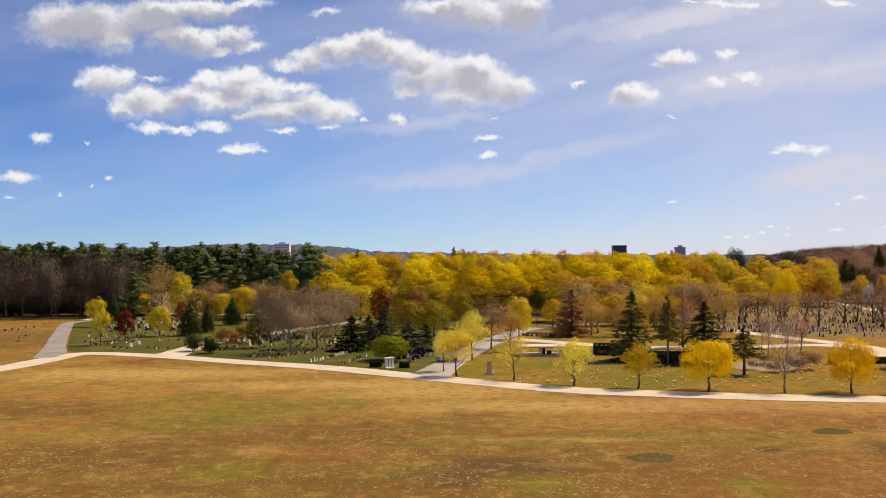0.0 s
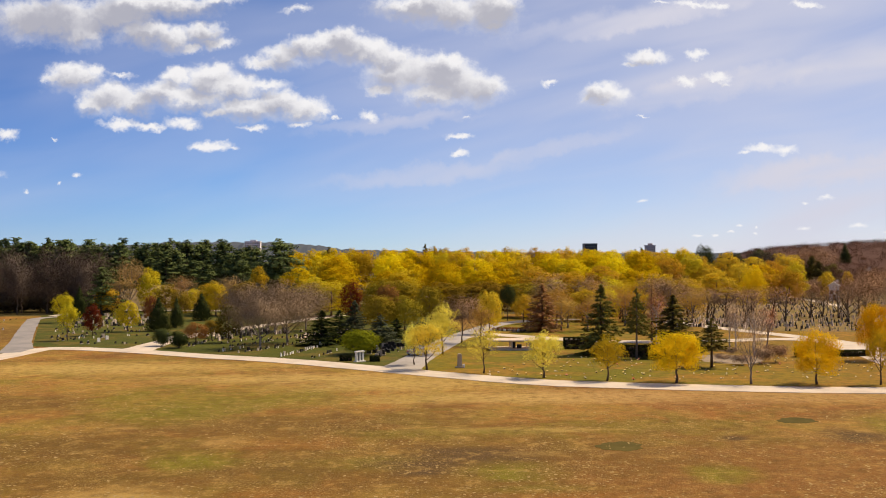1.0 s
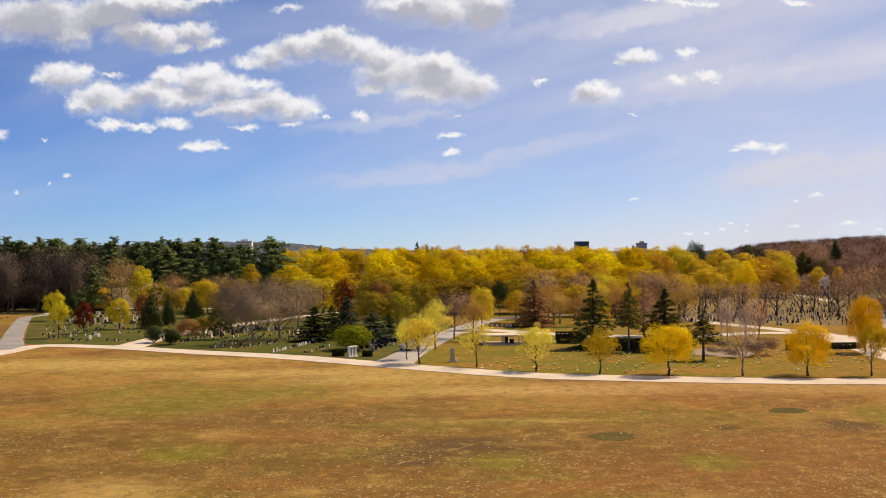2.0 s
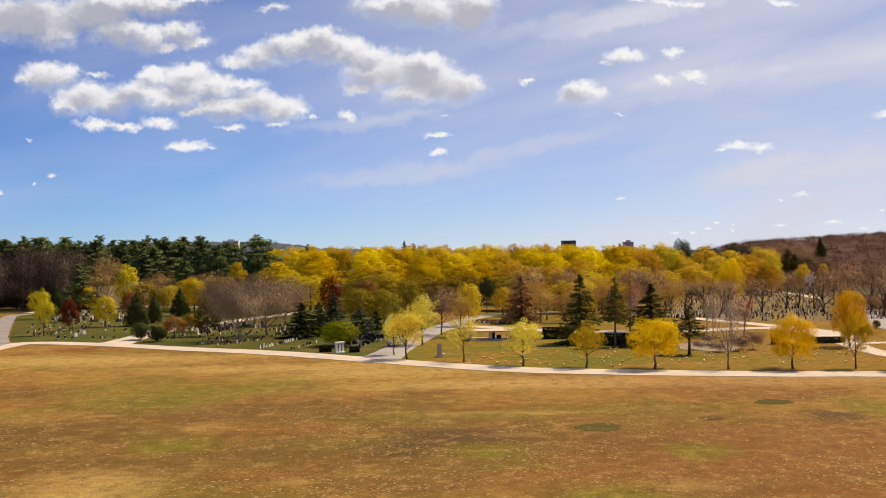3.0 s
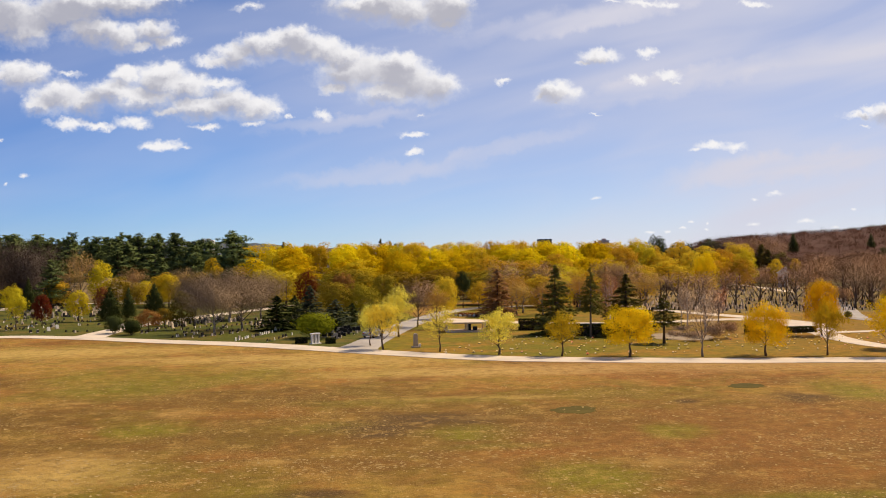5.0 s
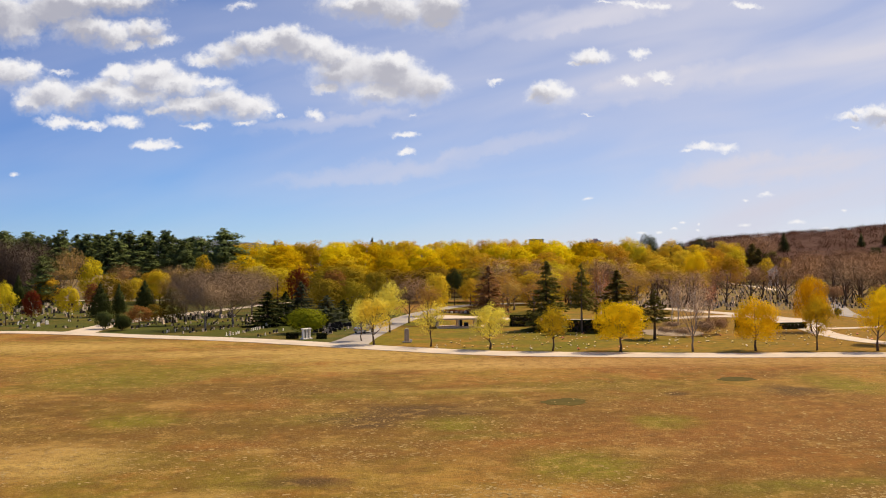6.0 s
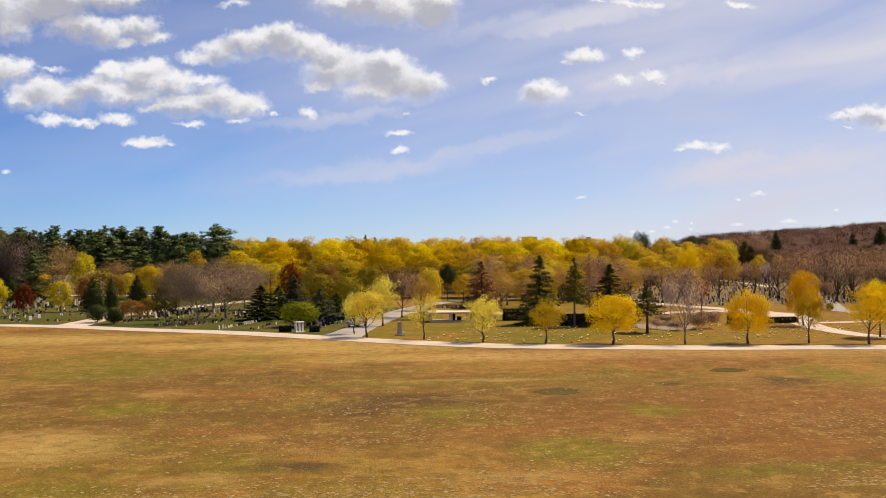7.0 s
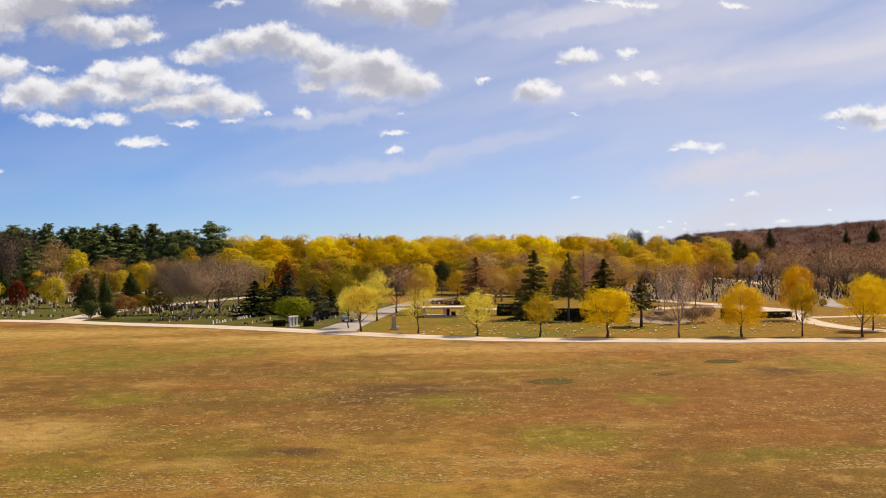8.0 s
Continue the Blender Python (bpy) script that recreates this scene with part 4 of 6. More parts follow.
# ---- yellow street trees beside the road ----
ROW = "trees along the road"
tree("maple_tree", AIRY, (-0.2, 140.9), 6.6, 3.7, BARK, LEAF_LEMON, "young street tree with airy pale yellow leaves", ROW, n=0)
tree("maple_tree", AIRY, (1.6, 135.0), 7.5, 5.0, BARK, LEAF_LEMON, "street tree with bright pale yellow leaves at the road corner", ROW, n=1)
tree("maple_tree", AIRY, (4.4, 155.7), 8.5, 5.5, BARK, LEAF_LEMON, "taller pale yellow tree beside the avenue", ROW, n=2)
tree("maple_tree", THIN, (9.4, 130.7), 6.80, 5.63, BARK, LEAF_LEMON, "thin street tree with few yellow leaves", ROW, n=0)
tree("maple_tree", AIRY, (16.9, 125.2), 6.58, 5.00, BARK, LEAF_LEMON, "street tree with open bright yellow crown", ROW, n=1)
tree("maple_tree", AIRY, (24.7, 121.9), 6.11, 4.62, BARK, LEAF_OLIVE, "street tree with open olive yellow crown", ROW, n=2)
tree("maple_tree", DENSE, (33.0, 119.3), 6.71, 6.4, BARK, LEAF_GOLD, "street tree with broad dense golden crown", ROW, n=0)
tree("maple_tree", SPARSE, (42.0, 117.8), 7.23, 4.6, BARK_GREY, TWIG_PALE, "nearly leafless street tree beside the road", ROW, n=1)
tree("maple_tree", DENSE, (50.0, 117.1), 6.75, 6.1, BARK, LEAF_GOLD, "street tree with round dense golden crown", ROW, n=1)
tree("maple_tree", AIRY, (57.8, 116.5), 7.38, 4.3, BARK, LEAF_OLIVE, "street tree with thin upright olive yellow crown", ROW, n=0)
tree("maple_tree", DENSE, (70.1, 143.2), 9.0, 5.4, BARK, LEAF_GOLD, "tall golden tree behind the street trees", ROW, n=2)
tree("maple_tree", AIRY, (64.6, 114.2), 8.03, 5.40, BARK, LEAF_GOLD, "street tree with upright golden crown", ROW, n=2)
tree("maple_tree", DENSE, (70.9, 122.7), 7.87, 4.98, BARK, LEAF_GOLD, "golden tree beside the loop road", ROW, n=0)

# ---- conifers of the cemetery ----
tree("spruce_tree", SPRUCE, (30.1, 153.8), 11.39, 5.84, BARK, NEEDLE, "tall dark spruce with layered boughs", "", n=0)
tree("spruce_tree", SPRUCE, (40.8, 149.7), 9.6, 7.0, BARK, NEEDLE, "dark conical spruce behind the golden tree", "", n=1)
tree("spruce_tree", GAUNT, (34.6, 147.9), 10.85, 3.46, BARK_GREY, NEEDLE, "gaunt spruce with a long bare trunk", "", n=0)
tree("spruce_tree", BROWN_SPRUCE, (44.0, 176.1), 10.93, 3.93, BARK, NEEDLE_BROWN, "gaunt brownish spruce thinly needled", "", n=1)
tree("spruce_tree", GAUNT, (42.6, 135.7), 7.0, 3.9, BARK, NEEDLE, "small slim dark green spruce", "", n=0)
tree("spruce_tree", SPRUCE, (26.9, 201.8), 9.9, 6.8, BARK, NEEDLE_BROWN, "browned spruce thinning at the top", "", n=1)
tree("pine_tree", HIGH, (22.6, 234.0), 8.8, 4.2, BARK, NEEDLE_DARK, "dark round-headed pine with bare stem", "", n=0)
tree("cedar_tree", CEDAR, (-56.0, 208.5), 7.4, 4.1, BARK, NEEDLE_DARK, "dark green cone-shaped cedar", "", n=0)
tree("cedar_tree", CEDAR, (-54.3, 217.1), 7.0, 2.7, BARK, NEEDLE_DARK, "narrow dark green cone-shaped cedar", "", n=1)
tree("cedar_tree", CEDAR, (-54.0, 241.1), 7.2, 3.9, BARK, NEEDLE_DARK, "dark green cone-shaped cedar", "", n=0)
tree("cedar_tree", CEDAR, (-87.3, 249.3), 8.6, 3.2, BARK, NEEDLE_DARK, "narrow dark cedar by a yellow tree", "", n=1)
tree("spruce_tree", SPRUCE, (-17.1, 173.2), 6.3, 5.9, BARK, NEEDLE_DARK, "dark green spreading low spruce", "", n=0)
tree("spruce_tree", SPRUCE, (-11.3, 177.0), 7.7, 5.4, BARK, NEEDLE_BLUE, "blue-grey spruce with pointed top", "", n=1)
tree("spruce_tree", SPRUCE, (-6.3, 171.0), 5.60, 5.20, BARK, NEEDLE_BLUE, "blue-grey spruce with low boughs", "", n=0)
tree("spruce_tree", SPRUCE, (-14.5, 180.3), 5.85, 4.60, BARK, NEEDLE_DARK, "dark spruce among the graves", "", n=1)
tree("spruce_tree", SPRUCE, (-3.6, 178.0), 4.49, 4.18, BARK, NEEDLE_DARK, "dark spruce beside the avenue", "", n=0)

# ---- leafy and bare trees of the cemetery ----
tree("domed_tree", SHRUB, (-9.1, 156.2), 3.83, 6.01, BARK, LEAF_SPRING, "low domed tree with fresh green leaves", "", n=0)
tree("yellow_tree", AIRY, (-67.4, 185.8), 7.71, 4.26, BARK, LEAF_OLIVE, "pale yellow tree beside the grey lane", "", n=0)
tree("yellow_tree", AIRY, (-86.7, 236.0), 7.86, 5.07, BARK, LEAF_OLIVE, "olive yellow tree beside the grey lane", "", n=1)
tree("red_tree", ROUND, (-66.3, 196.6), 6.35, 3.87, BARK, LEAF_RED, "tree with dark red-brown spring leaves", "", n=0)
tree("yellow_tree", ROUND, (-62.0, 206.5), 6.82, 5.00, BARK, LEAF_OLIVE, "rounded olive yellow tree among the graves", "", n=1)
tree("yellow_tree", ROUND, (-62.0, 252.5), 7.23, 6.40, BARK, LEAF_DULL, "rounded dull yellow leafy tree", "", n=2)
tree("yellow_tree", ROUND, (-54.6, 260.8), 8.97, 8.10, BARK, LEAF_OLIVE, "rounded olive yellow leafy tree", "", n=0)
tree("yellow_tree", ROUND, (-62.7, 271.1), 7.01, 7.46, BARK, LEAF_OLIVE, "yellow tree behind the cedars", "", n=1)
tree("rusty_tree", ROUND, (-41.5, 180.6), 3.86, 5.07, BARK, LEAF_RUST, "low rusty brown leafy tree", "", n=2)
tree("rusty_tree", ROUND, (-65.2, 235.1), 6.71, 3.87, BARK, LEAF_RUST, "rusty brown tree behind the cedars", "", n=0)
tree("rusty_tree", ROUND, (-40.6, 189.8), 3.63, 3.63, BARK, LEAF_DULL, "low dull yellow leafy tree", "", n=1)
tree("olive_tree", ROUND, (-35.1, 179.3), 7.2, 4.9, BARK, LEAF_SHADY, "dark olive tree beside the lane", "", n=1)
tree("red_tree", ROUND, (-16.0, 233.9), 10.27, 5.94, BARK, LEAF_RED, "tree with dark wine-red leaves", "", n=2)
tree("rusty_tree", ROUND, (-7.0, 231.7), 9.19, 6.75, BARK, LEAF_RUST, "rusty orange tree among olive ones", "", n=0)
tree("olive_tree", ROUND, (-7.9, 202.8), 8.04, 8.28, BARK, LEAF_DULL, "broad dull olive leafy tree", "", n=1)
tree("olive_tree", ROUND, (-2.5, 205.1), 7.58, 7.70, BARK, LEAF_DULL, "broad dull olive tree beside the avenue", "", n=2)
tree("olive_tree", ROUND, (3.3, 227.0), 8.83, 7.49, BARK, LEAF_DULL, "broad dull olive leafy tree", "", n=0)
tree("amber_tree", ROUND, (15.1, 194.4), 9.08, 6.05, BARK, LEAF_AMBER, "amber-budded tree by the crossroads", "", n=1)
tree("bare_tree", BARE, (8.5, 175.5), 8.98, 7.73, BARK, TWIG_GREY, "broad leafless grey-brown tree", "", n=0)
tree("budding_tree", BUDDING, (11.6, 169.9), 8.32, 5.07, BARK, LEAF_TAN, "tan-budded tree by the avenue", "", n=0)
tree("amber_tree", ROUND, (26.1, 230.1), 6.81, 5.56, BARK, LEAF_AMBER, "low amber-budded tree by the lane", "", n=0)
tree("bare_tree", BROAD, (-27.4, 168.2), 9.41, 10.56, BARK_GREY, TWIG_TAUPE, "broad leafless grey tree among graves", "", n=1)
tree("bare_tree", BROAD, (-23.8, 177.0), 9.54, 11.37, BARK_GREY, TWIG_TAUPE, "broad leafless grey tree among graves", "", n=0)
tree("bare_tree", BROAD, (-30.1, 204.5), 10.94, 13.97, BARK_GREY, TWIG_TAUPE, "tall leafless grey-brown tree", "", n=1)
tree("bare_tree", BROAD, (-39.9, 219.1), 10.00, 11.11, BARK_GREY, TWIG_TAUPE, "leafless grey-brown tree among graves", "", n=0)
tree("bare_tree", BROAD, (-23.8, 206.4), 10.17, 10.65, BARK_GREY, TWIG_TAUPE, "leafless grey-brown tree among graves", "", n=1)
tree("birch_tree", BIRCH, (54.7, 161.1), 8.32, 3.45, BARK_PALE, TWIG_PALE, "leafless birch with white trunk", "birches", n=0)
tree("birch_tree", BIRCH, (55.3, 165.9), 7.73, 3.13, BARK_PALE, TWIG_PALE, "leafless birch with white trunk", "birches", n=1)
tree("birch_tree", BIRCH, (54.0, 150.2), 9.00, 4.74, BARK_PALE, TWIG_PALE, "leafless birch with white trunk", "birches", n=0)
tree("birch_tree", BIRCH, (59.0, 157.9), 7.71, 4.00, BARK_GREY, TWIG_RED, "leafless reddish birch beside white ones", "birches", n=1)
tree("birch_tree", BIRCH, (43.2, 169.6), 10.63, 3.37, BARK_PALE, TWIG_RED, "tall leafless birch with white trunk", "birches", n=0)
tree("bare_bush", BRUSH, (54.1, 141.5), 2.59, 3.76, BARK_GREY, TWIG_BROWN, "leafless brown bush on the lawn", "", "bush", n=0)
tree("bare_bush", BRUSH, (51.6, 139.2), 2.28, 2.98, BARK_GREY, TWIG_GREY, "leafless grey bush on the lawn", "", "bush", n=1)
tree("bare_bush", BRUSH, (47.9, 138.4), 1.5, 3.6, BARK_GREY, TWIG_PALE, "pale leafless brushwood on the lawn", "", "bush", n=1)
tree("dark_bush", SHRUB, (-45.8, 172.9), 3.1, 2.9, BARK, NEEDLE_DARK, "clipped dark evergreen bush by the lane", "", "bush", n=0)
tree("dark_bush", SHRUB, (-42.0, 169.5), 2.9, 2.9, BARK, NEEDLE_DARK, "dark evergreen bush by the lane", "", "bush", n=1)
for bx, by, tall, wide, tone in ((46.0, 142.0, 1.3, 2.6, TWIG_PALE), (50.4, 150.5, 1.4, 3.4, TWIG_PALE)):
    tree("bare_bush", BRUSH, (bx, by), tall, wide, BARK_GREY, tone, "low pale leafless bush on the gravel bed", "", "bush", n=int(bx), z=0.03)
tree("dark_bush", SHRUB, (91.3, 175.9), 1.50, 1.27, BARK, NEEDLE, "small dark evergreen bush", "", "bush", n=0)

# ---- woods behind ----
rng = np.random.default_rng(5)


def wood(name, kinds, bark, leaves, label, group, spots, height, width, spreadout=0.16):
    """Trees of a wood: spots are rows of (x, y)."""
    for i, (x, y) in enumerate(spots):
        k = 1 + spreadout * (rng.random() - 0.5)
        tree(name, kinds, (x, y), height * k, width * (0.85 + 0.3 * rng.random()), bark, leaves[int(rng.integers(len(leaves)))], label, group, n=int(rng.integers(9)))


def band(x0, x1, y0, y1, step, wander=0.35):
    """Spots along a belt whose depth runs from y0 (at x0) to y1 (at x1)."""
    n = max(2, int(abs(x1 - x0) / step))
    return [(x0 + (x1 - x0) * (i + 0.5 + rng.normal() * wander) / n, y0 + (y1 - y0) * (i + 0.5) / n + rng.normal() * step * 0.5) for i in range(n)]


LEMON = [LEAF_WOOD, LEAF_WOOD, LEAF_WOOD, LEAF_WOOD, LEAF_OLIVE]
AMBERS = [LEAF_WOOD, LEAF_WOOD, LEAF_WOOD, LEAF_OLIVE, LEAF_AMBER]
for depth, step, tall in ((285, 9, 12.5), (310, 9, 15.4), (350, 8.5, 17.4), (410, 9, 18.6), (630, 10, 20.9)):
    for near, far, leaves in ((-0.128, 0.04, LEMON), (0.04, 0.285, AMBERS)):
        wood("wood_tree", WOOD if depth < 330 else WOOD_FAR, BARK, leaves, "tall woodland tree in yellow spring leaf", "yellow wood",
             band(near * depth, far * depth, depth, depth, step), tall, 12.5, 0.11)
wood("wood_tree", WOOD, BARK, [LEAF_DULL, LEAF_OLIVE, LEAF_DULL], "lower olive tree before the yellow wood", "yellow wood", band(-34, 66, 258, 252, 8), 9.5, 12)
wood("wood_tree", BUDDING, BARK, [LEAF_AMBER, LEAF_TAN], "lower amber tree before the yellow wood", "yellow wood", band(30, 60, 228, 226, 7), 8.5, 8)
for depth, step, tall in ((318, 9, 10.9), (335, 8, 14.0), (362, 8, 16.4)):
    wood("wood_tree", WOOD if depth < 330 else WOOD_FAR, BARK, [LEAF_GOLD, LEAF_AMBER, LEAF_AMBER], "tall woodland tree in golden spring leaf", "yellow wood",
         band(0.298 * depth, 0.4 * depth, depth, depth, step), tall, 11.5)
tree("wood_tree", DENSE, (89.4, 249.6), 12.6, 7.6, BARK, LEAF_GOLD, "round bright golden tree before the wood", "yellow wood", n=1)
tree("wood_tree", WOOD, (45.7, 225.6), 8.6, 6.5, BARK, LEAF_OLIVE, "low yellow tree behind the spruces", "yellow wood", n=1)
tree("wood_tree", WOOD, (40.8, 231.6), 8.0, 7, BARK, LEAF_AMBER, "low amber tree behind the spruces", "yellow wood", n=2)
wood("budding_tree", BUDDING, BARK_GREY, [LEAF_TAN, LEAF_TAN, LEAF_AMBER], "tan-budded tree behind the spruces", "bare wood", band(33, 62, 218, 214, 5), 8.4, 8)
tree("wood_tree", WOOD, (128.0, 318.0), 13.6, 8.5, BARK, LEAF_OLIVE, "yellow tree at the wood's end", "yellow wood", n=2)
tree("wood_tree", WOOD, (146.2, 334.6), 10.0, 6, BARK, LEAF_AMBER, "slim amber tree by the house", "yellow wood", n=3)
tree("wood_tree", WOOD, (156.1, 339.6), 10.5, 4, BARK, LEAF_AMBER, "slim amber tree by the house", "yellow wood", n=4)
BARE_LABEL = "leafless grey-brown woodland tree"
wood("bare_wood_tree", BARE, BARK_GREY, [TWIG_BROWN, TWIG_GREY], BARE_LABEL, "bare wood", band(30, 66, 240, 232, 8), 11.5, 9)
wood("budding_tree", BUDDING, BARK, [LEAF_TAN, LEAF_AMBER], "tan-budded tree behind the spruces", "bare wood", band(28, 60, 236, 232, 5), 9.8, 8)
wood("wood_tree", WOOD, BARK, [LEAF_AMBER, LEAF_OLIVE], "lower amber tree before the yellow wood", "yellow wood", band(36, 84, 256, 252, 7), 9.5, 8)
wood("budding_tree", BUDDING, BARK_GREY, [LEAF_TAN], "thin tan-budded tree behind the shelter", "bare wood", [(31.5, 205.0), (36.5, 201.0), (39.5, 207.5), (33.8, 211.0)], 7.6, 6.5)
RIGHT_TWIGS = [TWIG_BROWN, TWIG_BROWN, TWIG_GREY, TWIG_GREY]
wood("bare_wood_tree", VASE, BARK, RIGHT_TWIGS, BARE_LABEL, "bare wood", band(54, 78, 250, 240, 4), 8.0, 8)
wood("bare_wood_tree", VASE, BARK, RIGHT_TWIGS, BARE_LABEL, "bare wood", band(66, 112, 240, 240, 5), 8.2, 9)
wood("bare_wood_tree", VASE, BARK, RIGHT_TWIGS, BARE_LABEL, "bare wood", band(72, 104, 222, 220, 10), 8.0, 8)
wood("bare_wood_tree", BARE, BARK, RIGHT_TWIGS, BARE_LABEL, "bare wood", band(100, 150, 342, 340, 6), 7.5, 10)
wood("bare_wood_tree", VASE, BARK, RIGHT_TWIGS, BARE_LABEL, "bare wood", band(104, 152, 222, 212, 6), 10.0, 11)
wood("bare_wood_tree", VASE, BARK, [TWIG_BROWN, TWIG_GREY], BARE_LABEL, "bare wood", band(106, 142, 206, 200, 4.5), 9.6, 9)
wood("thicket_bush", BRUSH, BARK, [TWIG_BROWN], "leafless brown thicket under the bare trees", "thicket", band(108, 150, 216, 212, 7), 4.2, 9)
wood("thicket_bush", BRUSH, BARK, [TWIG_BROWN], "leafless brown thicket under the bare trees", "thicket", band(96, 190, 340, 338, 7), 5.5, 10)
wood("bare_wood_tree", BARE, BARK, [TWIG_UMBER, TWIG_UMBER, TWIG_BROWN], BARE_LABEL, "bare wood", band(113, 168, 243, 235, 6), 11.6, 11)
wood("bare_wood_tree", BARE, BARK, [TWIG_UMBER, TWIG_UMBER, TWIG_BROWN], BARE_LABEL, "bare wood", band(128, 182, 268, 258, 7), 12.4, 12)
wood("bare_wood_tree", BARE, BARK, [TWIG_UMBER], BARE_LABEL, "bare wood", band(146, 204, 302, 295, 9), 12.2, 13)
wood("bare_wood_tree", BARE, BARK, [TWIG_HILL], BARE_LABEL, "bare wood", band(160, 245, 372, 360, 8), 11.5, 13)
wood("bare_wood_tree", BARE, BARK_GREY, [TWIG_BROWN, TWIG_DARK], BARE_LABEL, "bare wood", band(148, 180, 405, 400, 8), 18.5, 13)
PINES = [NEEDLE_PINE]
PINE_LABEL = "tall dark green woodland pine"
wood("pine_tree", PINE, BARK, PINES, PINE_LABEL, "pine wood", band(-182, -66, 345, 340, 4), 20.6, 12.5, 0.17)
wood("pine_tree", PINE, BARK, PINES, PINE_LABEL, "pine wood", band(-196, -72, 372, 368, 4.6), 21.7, 12.5, 0.17)
wood("pine_tree", PINE, BARK, PINES, PINE_LABEL, "pine wood", band(-190, -128, 362, 358, 5), 21.8, 12.5, 0.17)
wood("pine_tree", PINE, BARK, PINES, PINE_LABEL, "pine wood", band(-214, -74, 398, 392, 5.2), 22.7, 13, 0.12)
wood("pine_tree", PINE, BARK, PINES, PINE_LABEL, "pine wood", band(-140, -62, 322, 322, 8), 15.5, 13)
tree("pine_tree", BIG_PINE, (-62.3, 352.0), 20.0, 14, BARK, NEEDLE_PINE, PINE_LABEL, "pine wood", n=1)
tree("pine_tree", BIG_PINE, (-57.7, 346.0), 19.6, 14, BARK, NEEDLE_PINE, PINE_LABEL, "pine wood", n=2)
tree("pine_tree", BIG_PINE, (-46.3, 324.6), 21.9, 19, BARK, NEEDLE_PINE, "great spreading dark pine at the wood's edge", "pine wood", n=0)
tree("pine_tree", BIG_PINE, (-61.4, 329.6), 18.8, 14, BARK, NEEDLE_PINE, "tall dark pine at the wood's edge", "pine wood", n=1)
tree("pine_tree", BIG_PINE, (-82.4, 324.6), 18.8, 15, BARK, NEEDLE_PINE, "tall dark pine at the wood's edge", "pine wood", n=0)
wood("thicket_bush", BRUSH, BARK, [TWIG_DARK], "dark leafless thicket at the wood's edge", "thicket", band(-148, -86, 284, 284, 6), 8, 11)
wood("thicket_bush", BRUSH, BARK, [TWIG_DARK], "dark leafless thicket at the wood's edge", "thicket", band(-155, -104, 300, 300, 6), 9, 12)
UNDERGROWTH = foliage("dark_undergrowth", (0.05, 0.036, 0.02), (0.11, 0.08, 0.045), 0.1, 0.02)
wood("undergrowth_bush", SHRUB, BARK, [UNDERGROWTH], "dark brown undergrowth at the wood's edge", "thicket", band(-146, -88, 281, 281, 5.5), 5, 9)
EDGE_LABEL = "leafless dark brown woodland tree before the pines"
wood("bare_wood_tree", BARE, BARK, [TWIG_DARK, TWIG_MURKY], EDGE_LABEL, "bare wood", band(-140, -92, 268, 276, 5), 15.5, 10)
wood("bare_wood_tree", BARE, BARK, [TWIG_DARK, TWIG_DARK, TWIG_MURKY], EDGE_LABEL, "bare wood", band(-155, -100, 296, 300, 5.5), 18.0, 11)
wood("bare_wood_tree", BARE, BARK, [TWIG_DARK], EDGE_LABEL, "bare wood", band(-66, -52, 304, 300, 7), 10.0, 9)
PINKISH = foliage("pinkish_buds", (0.4, 0.245, 0.09), (0.54, 0.34, 0.13), 0.35, 0.03)
for px, py, tall, wide, leaf, label in (
        (-86.4, 289.6, 17.0, 10.5, PINKISH, "tall pinkish-brown budding tree before the pines"),
        (-88.0, 285.6, 12.0, 8, PINKISH, "pinkish-brown budding tree before the pines"),
        (-79.1, 284.6, 12.6, 7.5, LEAF_OLIVE, "yellow tree before the pines"),
        (-71.0, 287.6, 11.5, 9, PINKISH, "pinkish-brown budding tree before the pines"),
        (-73.4, 281.6, 8.0, 8, LEAF_DULL, "low olive tree before the pines"),
        (-87.8, 271.6, 8.0, 7, LEAF_AMBER, "low amber tree before the pines"),
        (-56.0, 289.6, 11.0, 8, PINKISH, "pinkish-brown budding tree before the pines"),
        (-47.6, 287.6, 13.0, 6, LEAF_OLIVE, "slim yellow tree before the pines")):
    tree("wood_tree", BUDDING if leaf is PINKISH else WOOD, (px, py), tall, wide, BARK_GREY if leaf is PINKISH else BARK, leaf, label, "yellow wood", n=int(tall))
wood("wood_tree", WOOD, BARK, [LEAF_DULL, LEAF_AMBER, LEAF_OLIVE], "low yellow-brown tree before the pines", "yellow wood", band(-58, -36, 264, 262, 8), 9, 9)
tree("pine_tree", PINE, (-88.4, 269.6), 13.5, 9, BARK, NEEDLE_PINE, "dark pine before the wood", "pine wood", n=1)
tree("pine_tree", ROUND, (128.5, 419.6), 20.8, 10.5, BARK, NEEDLE_DARK, "dark pine above the yellow wood", "pine wood", n=1)
tree("pine_tree", ROUND, (143.0, 429.6), 17.5, 15, BARK, NEEDLE_DARK, "dark pine above the yellow wood", "pine wood", n=0)
tree("pine_tree", ROUND, (155.0, 424.6), 18.8, 13, BARK, NEEDLE_DARK, "dark pine above the yellow wood", "pine wood", n=1)
for x, y, tall in ((156.3, 371.6, 15.5), (155.9, 364.6, 13.5), (161.3, 369.6, 11.5), (166.3, 374.6, 12.5)):
    tree("pine_tree", BIG_PINE, (x, y), tall, 8, BARK, NEEDLE, "dark pine at the foot of the hill", "pine wood", n=int(tall))

